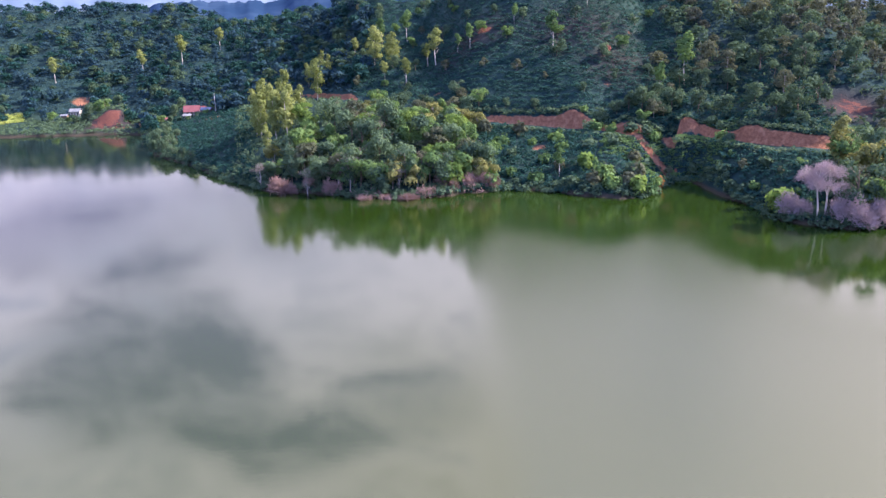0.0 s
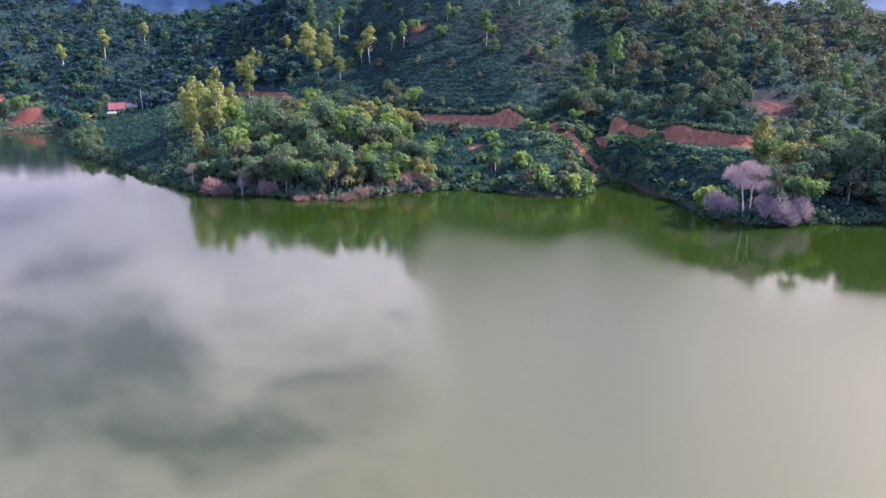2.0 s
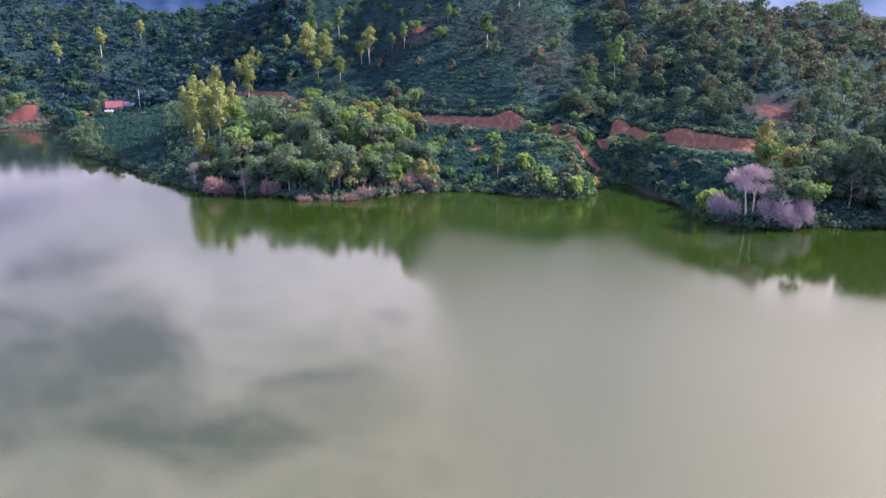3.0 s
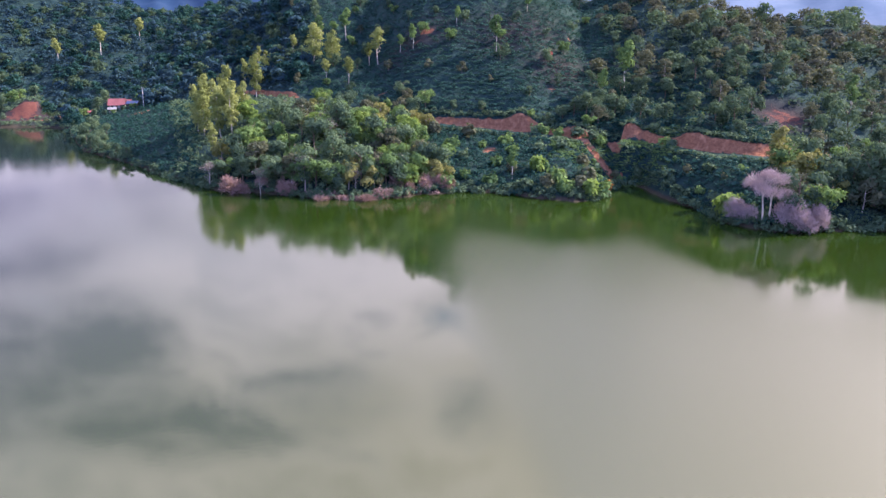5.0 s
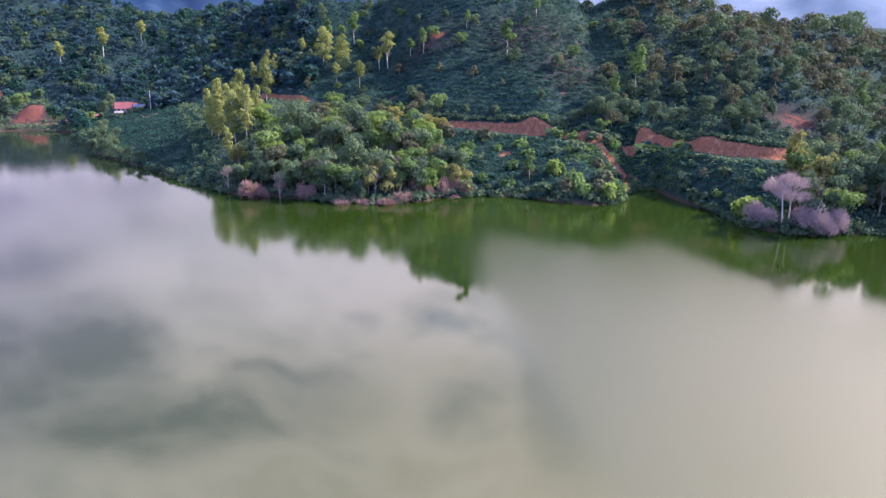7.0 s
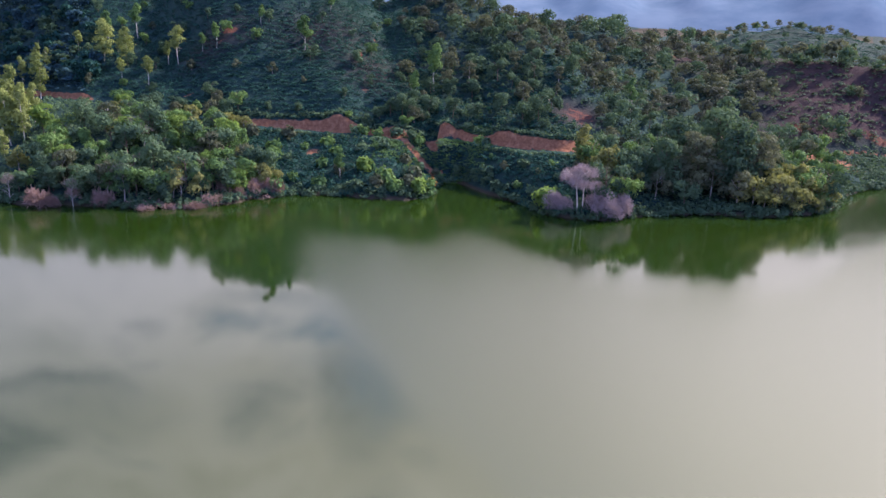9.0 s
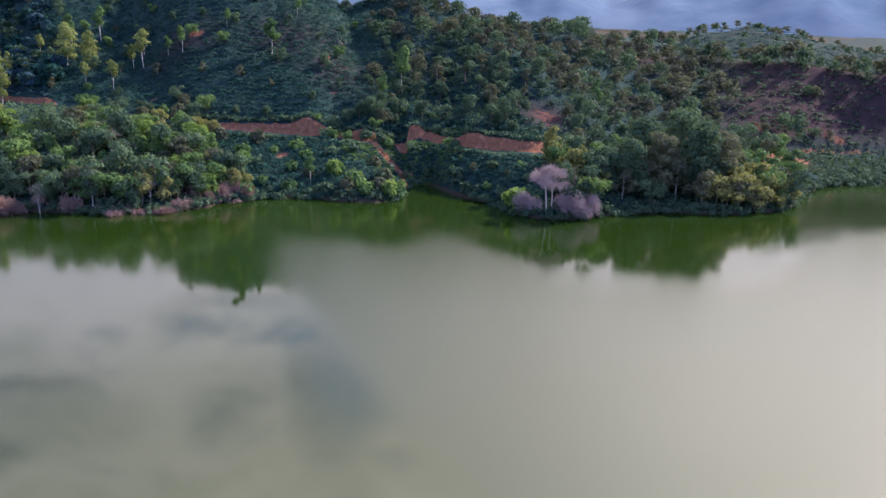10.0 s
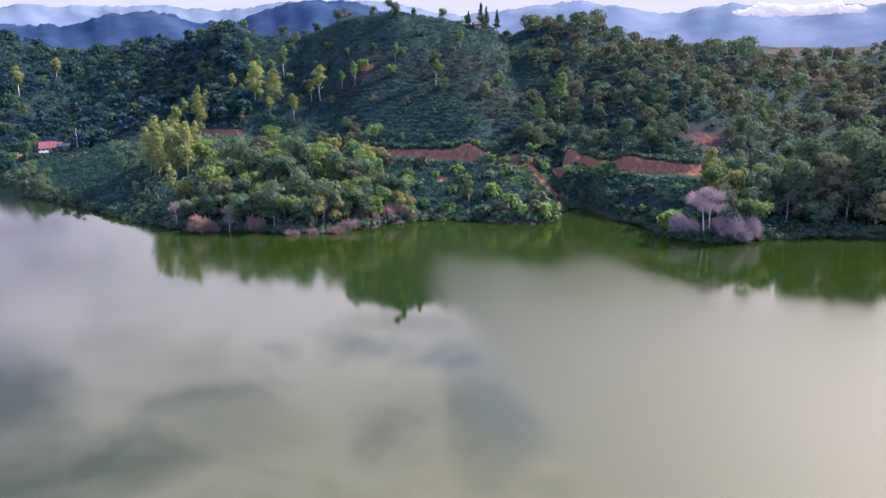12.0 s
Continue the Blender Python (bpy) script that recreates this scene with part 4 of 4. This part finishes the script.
for x, y, t, r, f, a, turn in scatter(10, 17.5, 43, 4.9, lambda t, r, f: min(1.0, 0.05 + 0.95 * max(0, min(1, (f * 70 + (t - 31) * 4) / 30))) * (0.08 if t > 36 and f > 0.66 else 0.0 if 28 < t < 31.7 and r < 226 else 1.0), (0.03, 1.0)):
    pool = round_olive if a < 0.22 else round_dark if a < 0.90 else round_mid if a < 0.95 else slim_tree
    if r > 238:
        hill_wood.append((x, y))
        continue
    put(pool[int(a * 97) % len(pool)], x, y, 0.45 + 0.45 * ((a * 13) % 1), turn)
for k, (t, r, h) in enumerate(((15.3, 216.5, 5.0), (16.1, 217, 6.0), (17.0, 217.5, 6.5), (17.9, 217.5, 5.5), (18.5, 215, 4.5))):
    put(round_dark[k % 4], *spot(t, r), h / 9.0, 44 * k)
for k, (t, r, h) in enumerate(((14.2, 289, 8.5), (14.6, 291, 7.5), (15.4, 292, 8.0), (13.3, 288, 5.5))):
    put(dark_pine[k % 2], *spot(t, r), h / 11.0, 40 * k)

# ---- countless low growth ----
lot = np.random.RandomState(33)


def cleared(theta, r):
    """The dug plot above the road and the bare field along the crest carry no bushes."""
    return (28.3 < theta < 31.5 and 211 < r < 224) or (35.6 < theta < 41.5 and 306 < r < 336)


def rows_of(t0, t1, span, step, along, keep, lower=False):
    """Bushes in contour rows."""
    out = []
    for theta in np.arange(t0, t1, along):
        rs, rr, rt = (float(soft(np.array(theta), *pair)) for pair in ((SHORE_AT, SHORE_R), (ROAD_AT, ROAD_R), (TOP_AT, TOP_R)))
        rr = max(rr, rs + 9)
        a, b = (rs + 1.2, rr - 2.6) if lower else (rr + 4.5, rt + 8)
        for r in np.arange(a + (b - a) * span[0], a + (b - a) * span[1], step):
            th2, r2 = theta + lot.normal(0, along * 0.25), r + lot.normal(0, step * 0.16)
            if lot.rand() < keep and not cleared(th2, r2) and float(soil_mask(np.array(th2), np.array(r2))) < 0.35:
                out.append(spot(th2, r2))
    return out


bush_field("coffee_bushes", "rows of dark green coffee bushes on the slope", LEAF_COFFEE, rows_of(-19, -10.5, (0, 1), 2.2, 0.45, 0.95, True) + rows_of(4, 14.5, (0, 1), 2.0, 0.42, 0.95, True), 2.1, 1.4, 52, 0.38, 1)
bush_field("undergrowth", "low bushes thinning out towards the tip of the point", LEAF_COFFEE, rows_of(14.5, 19.2, (0, 0.72), 1.9, 0.42, 0.9, True) + rows_of(14.5, 19.6, (0.72, 1), 2.2, 0.5, 0.5, True), 1.7, 0.8, 44, 0.38, 12)
bush_field("coffee_bushes", "terraced rows of dark green bushes on the hill", LEAF_COFFEE, rows_of(-4, 20, (0, 1), 2.0, 0.27, 0.95), 2.1, 0.9, 42, 0.38, 2)
bush_field("undergrowth", "dense leafy undergrowth below the trees of the point", LEAF_DARK, rows_of(-12, 5, (0, 1), 3.0, 0.7, 0.9, True), 2.6, 1.8, 44, 0.48, 3)
bush_field("undergrowth", "dense dark bushes along the lower bank by the inlet", LEAF_COFFEE, rows_of(19.0, 34, (0, 0.98), 2.0, 0.45, 0.95, True), 2.2, 1.3, 38, 0.46, 10)
for k, t in enumerate((13.0, 13.5, 14.0, 14.5, 15.1, 16.4, 17.0, 17.6, 18.2, 21.8, 22.5, 23.1, 30.2, 31.0, 31.8)):
    rr = float(soft(np.array(t), ROAD_AT, ROAD_R))
    put(green_shrub[k % 2], *spot(t, rr + (0.6 if k % 3 else 5.0)), 0.8 + 0.5 * ((k * 0.37) % 1), 71 * k)
bush_field("grass_tufts", "fresh green grass on the bench beside the slip", LEAF_MID, [p for p in (spot(lot.uniform(14.5, 23.5), lot.uniform(196, 209)) for _ in range(1500)) if float(soil_mask(*bearing(np.array(p[0]), np.array(p[1])))) < 0.3], 1.2, 0.45, 16, 0.34, 25)
for k, (t, r, h) in enumerate(((-20.6, 351, 6), (-21.5, 357, 6.5), (-22.5, 353, 6), (-20.1, 346, 5.5), (-23.4, 350, 5.5), (-22.0, 362, 7))):
    put((round_dark[k % 4], round_mid[k % 4])[k % 2], *spot(t, r), h / 8.5, 70 * k)
cut_edge = []
for theta in np.arange(4, 33, 0.2):
    rr, cut = float(soft(np.array(theta), ROAD_AT, ROAD_R)), float(soft(np.array(theta), CUT_AT, CUT_Z, 0.3))
    cut_edge.append(spot(theta, rr + 3.0 + 0.4 * cut + lot.uniform(0, 1.5)))
    if lot.rand() < 0.6:
        cut_edge.append(spot(theta, rr - 3.0 + lot.uniform(-0.6, 0.4)))
bush_field("undergrowth", "ragged bushes along the edges of the road cut", LEAF_DARK, cut_edge, 1.9, 1.2, 46, 0.4, 11)
bush_field("undergrowth", "dark scrub under the trees of the hillside", LEAF_DARK, rows_of(19, 38, (0, 1), 4.0, 0.5, 0.8) + rows_of(32, 56, (0, 1), 3.0, 0.6, 0.9, True), 2.6, 1.8, 28, 0.58, 4)


def woodland(name, label, mats, places, seed, leaves=190, size=0.84, least=0.45, most=1.3):
    """Far woods, too many trees to count, as one object per leaf colour."""
    rng = np.random.RandomState(seed)
    for m, mat in enumerate(mats):
        models = [crown_dome(rng, 8.0, 3.4, leaves, size) for _ in range(6)]
        mine = [p for k, p in enumerate(places) if k % len(mats) == m]
        zs = land(*bearing(np.array([p[0] for p in mine]), np.array([p[1] for p in mine])))
        cards = [models[rng.randint(6)] * rng.uniform(least, most) * (rng.uniform(0.9, 1.25), 1, rng.uniform(0.75, 1.1)) + (p[0], p[1], z - 1.0) for p, z in zip(mine, zs)]
        tagged(new(name, quads_mesh(name, np.concatenate(cards), mat)), label, "woods", kind="stuff")


far = []
for _ in range(1600):
    t, f = lot.uniform(-33, -3.0), lot.rand()
    rs, rr, rt = (float(soft(np.array(t), *pair)) for pair in ((SHORE_AT, SHORE_R), (ROAD_AT, ROAD_R), (TOP_AT, TOP_R)))
    a = rr + 8 if t > -12 else rr - 8 if t > -18.4 else rs + 10
    r = a + (rt + 25 - a) * f ** 0.9
    clear = any(abs(t - q) < dq and r < lim for q, dq, lim in ((-15.3, 1.3, 332), (-23.6, 1.0, 386), (-21.5, 1.5, 352), (-28.5, 3.0, 376), (-14.5, 1.0, 290)))
    if float(soil_mask(np.array(t), np.array(r))) < 0.2 and not clear:
        far.append(spot(t, r))
woodland("far_woods", "dense mixed woods on the far blue green hillside", (LEAF_HAZED, LEAF_DARK, LEAF_HAZED, LEAF_COFFEE, LEAF_COFFEE), far, 12, 200, 0.80, 0.38, 1.05)
woodland("hill_woods", "dense olive and dark green woods on the hillside", (LEAF_DARK, LEAF_OLIVE, LEAF_DUSK, LEAF_DARK, LEAF_OLIVE, LEAF_DUSK), hill_wood, 13, 420, 0.52)
bush_field("undergrowth", "low green scrub along the far shore", LEAF_DARK, [p for p in rows_of(-33, -18.5, (0, 1), 2.4, 0.4, 0.9, True) if not (bearing(*p)[0] < -26.5 and bearing(*p)[1] > 366)], 2.6, 1.2, 40, 0.55, 5)

bush_field("crop_strip", "strip of bright yellow green crops by the far shore", LEAF_CROP, [spot(lot.uniform(-31, -26.6), lot.uniform(371, 386)) for _ in range(800)], 2.0, 0.9, 24, 0.5, 23)

shore_line = []
for theta in np.arange(-18.3, 57, 0.22):
    rs = float(soft(np.array(theta), SHORE_AT, SHORE_R, 0.25))
    shore_line += [spot(theta + lot.normal(0, 0.08), rs + lot.uniform(-0.6, 3.5)) for _ in range(2)]
dryish = [p for k, p in enumerate(shore_line) if (k % 3 == 0 and (-2.6 < bearing(*p)[0] < 2.2 or 3.2 < bearing(*p)[0] < 7.2)) or (k % 8 == 0 and -9 < bearing(*p)[0] < -3)]
bush_field("waterside_scrub", "leafy scrub hanging over the water's edge", LEAF_DARK, [p for k, p in enumerate(shore_line) if k % 3 or bearing(*p)[0] > 8 or bearing(*p)[0] < -9], 2.0, 1.5, 60, 0.40, 6)
bush_field("waterside_scrub", "dry pinkish scrub along the water's edge", DRY_PINK, dryish, 1.8, 1.3, 110, 0.20, 7)
bush_field("undergrowth", "dark bushes over the bare slope above the road", LEAF_COFFEE, rows_of(18, 30, (0, 0.5), 2.6, 0.45, 0.85), 2.2, 1.4, 36, 0.5, 8)
beyond, skyline = [], []
for _ in range(3000):
    t, r = lot.uniform(34, 60), lot.uniform(255, 840)
    rt = float(soft(np.array(t), TOP_AT, TOP_R))
    if r < 470:
        if t > 38 and lot.rand() < (0.8 if abs(r - rt - 4) < 8 else 0.05):
            beyond.append(spot(t, r))
    elif 41 < t < 58 and lot.rand() < (0.5 if abs(r - 800) < 20 else 0.05):
        skyline.append(spot(t, r))
woodland("far_woods", "scattered dark trees on the crest of the tilled slope", (LEAF_DARK, LEAF_OLIVE), beyond, 14, 240, 0.7)
woodland("far_woods", "thin blue green woods on the hill beyond", (LEAF_DARK, LEAF_OLIVE), skyline, 15, 150, 0.9)
bush_field("undergrowth", "dull dark scrub covering the hill beyond", LEAF_COFFEE, [spot(lot.uniform(40, 60), lot.uniform(560, 830)) for _ in range(2600)], 6.0, 0.9, 16, 1.4, 24)
bush_field("undergrowth", "low scrub on the tilled slopes", LEAF_DARK, [spot(lot.uniform(39, 58), lot.uniform(258, 400)) for _ in range(2600)] + [spot(lot.uniform(48.6, 58), lot.uniform(236, 262)) for _ in range(500)], 2.0, 0.9, 15, 0.6, 9)

bush_field("undergrowth", "dark scrub between the trees of the far hillside", LEAF_HAZED, rows_of(-33, -3.5, (0, 1), 4.0, 0.5, 0.95), 4.2, 1.7, 24, 0.8, 21)
bush_field("undergrowth", "low bushes on the steep bank behind the inlet", LEAF_MID, rows_of(17.5, 23, (0.35, 1.0), 1.5, 0.36, 0.9, True), 1.5, 0.7, 34, 0.36, 22)


# ---- the hamlet across the bay ----
def make_house(name, label, wide, deep, wall_high, roof_high, wall_mat, roof_mat):
    """A small gabled house: walls with a door and windows, roof with eaves."""
    house = tagged(new(name), label, "house")
    w, d = wide / 2, deep / 2
    verts = [(-w, -d, -0.5), (w, -d, -0.5), (w, d, -0.5), (-w, d, -0.5), (-w, -d, wall_high), (w, -d, wall_high), (w, d, wall_high), (-w, d, wall_high), (-w, 0, wall_high + roof_high), (w, 0, wall_high + roof_high)]
    faces = [(0, 1, 5, 4), (2, 3, 7, 6), (1, 2, 6, 9, 5), (3, 0, 4, 8, 7), (3, 2, 1, 0)]
    part("wall", mesh_of("wall", verts, faces, [wall_mat]), house)
    e, t = 0.6, 0.12
    drop = roof_high * e / d
    slabs = []
    for side in (-1, 1):
        v = [(x, y, z + up) for up in (0.03, t) for x in (-w - e, w + e) for y, z in ((side * (d + e), wall_high - drop), (0, wall_high + roof_high))]
        slabs.append((v, [(0, 1, 3, 2), (4, 6, 7, 5), (0, 4, 5, 1), (2, 3, 7, 6), (0, 2, 6, 4), (1, 5, 7, 3)]))
    part("roof", mesh_of("roof", *joined(slabs), [roof_mat]), house)
    part("door", mesh_of("door", *box_piece(-0.45, 0.45, -d - 0.06, -d + 0.02, 0, 2.0), [WOOD]), house)
    for x in (-w * 0.6, w * 0.6):
        window = part("window", mesh_of("window", *box_piece(x - 0.5, x + 0.5, -d - 0.05, -d + 0.02, 0.9, 2.0), [WOOD]), house)
        part("pane", mesh_of("pane", *box_piece(x - 0.4, x + 0.4, -d - 0.07, -d - 0.04, 1.0, 1.9), [PANE]), window)
    return house


put(make_house("house", "small house with a red metal roof and pale walls", 6.2, 4.6, 2.6, 2.1, WALL_CREAM, ROOF_RED), *spot(-15.75, 324), 0.85, 8, 0.0)
put(make_house("shed", "low pale shed beside the red roofed house", 3.2, 2.8, 1.9, 0.6, WALL_CREAM, ROOF_GREY), *spot(-16.1, 319), 0.75, 12, 0.0)
put(make_house("shed", "low shed with a dull blue metal roof", 4.4, 3.2, 2.1, 0.8, WOOD, ROOF_BLUE), *spot(-14.75, 320), 0.8, -10, 0.0)
put(make_house("house", "low house with a dark red roof behind the sheds", 5.0, 3.6, 2.2, 1.0, WOOD, ROOF_RED), *spot(-15.1, 327), 0.55, -4, 0.0)
put(make_house("shed", "small red roofed outbuilding by the garden", 3.0, 2.6, 1.9, 0.6, WALL_CREAM, ROOF_RED), *spot(-17.4, 326), 0.7, 25, 0.0)
put(make_house("house", "pale walled house with a grey roof under a red scar", 6.0, 5.0, 3.0, 1.4, WALL_CREAM, ROOF_GREY), *spot(-23.4, 371), 0.65, 5, 0.0)
put(make_house("shed", "wooden outbuilding near the pale house", 4.5, 3.0, 2.0, 0.7, WOOD, ROOF_GREY), *spot(-24.1, 369), 0.6, -6, 0.0)
put(make_house("hut", "small cream field hut on the crest of the hill", 3.2, 2.6, 2.0, 0.8, WALL_CREAM, WOOD), *spot(13.9, 288), 0.7, 10, 0.0)


for k, (t, r, h) in enumerate(((-16.6, 314, 3.0), (-16.0, 313, 2.4), (-15.4, 313, 2.2), (-14.8, 314, 2.6), (-17.2, 318, 4.0), (-17.9, 322, 4.5), (-16.9, 330, 5.5), (-14.3, 322, 4.0), (-18.4, 330, 5.0), (-13.6, 318, 4.5), (-16.4, 336, 6.0), (-24.8, 362, 5.0), (-22.9, 360, 4.0), (-23.9, 358, 3.0))):
    put((round_dark[k % 4], round_mid[k % 4])[k % 2], *spot(t, r), h / 8.3, 83 * k)


def make_pole():
    pole = tagged(new("utility_pole"), "slim concrete utility pole beside the sheds", "pole")
    part("post", mesh_of("post", *tube([(0, 0, -0.3), (0, 0, 4), (0, 0, 7.5)], [0.14, 0.12, 0.09], 8), [CONCRETE]), pole)
    part("crossarm", mesh_of("crossarm", *box_piece(-0.8, 0.8, -0.05, 0.05, 6.9, 7.02), [WOOD]), pole)
    return pole


put(make_pole(), *spot(-14.1, 312), 1.0, 0, 0.0)


def make_cloud():
    """A low white cloud lying against the far range."""
    rng = np.random.RandomState(5)
    mat, n = material("cloud_white")
    co = n.add("ShaderNodeNewGeometry", out=0)
    shade = n.mix(n.noise(co, 0.01, 4.0), rgb(0.82, 0.84, 0.88), rgb(0.95, 0.95, 0.95))
    # a glow is mixed in, standing for sunlight scattered in the cloud
    finish(n, n.add("ShaderNodeMixShader", i0=0.6, i1=n.add("ShaderNodeBsdfDiffuse", Color=shade), i2=n.add("ShaderNodeEmission", Color=shade, Strength=0.8)))
    bm = bmesh.new()
    for k in range(150):
        f = rng.rand()
        size = rng.uniform(5, 17) * (0.5 + 0.9 * math.sin(math.pi * f))
        at = (-170 + 360 * f, rng.uniform(-30, 30), rng.uniform(-16, 30) * math.sin(math.pi * f) * (0.5 + 0.5 * math.sin(9 * f)))
        bmesh.ops.create_icosphere(bm, subdivisions=2, radius=size, matrix=Matrix.Translation(at) @ Matrix.Diagonal((1.25, 1, 0.7, 1)))
    for v in bm.verts:
        v.co += noise.noise_vector(v.co * 0.03) * 9 + noise.noise_vector(v.co * 0.1) * 4
    me = bpy.data.meshes.new("cloud")
    bm.to_mesh(me)
    bm.free()
    me.materials.append(mat)
    me.polygons.foreach_set("use_smooth", [True] * len(me.polygons))
    cloud = tagged(new("cloud", me), "bright white cloud lying against the far mountains", "cloud", kind="structure")
    x, y = spot(37.2, 2750)
    cloud.matrix_basis = pose(x, y, 112, 0, 0, -37)
    return cloud


make_cloud()
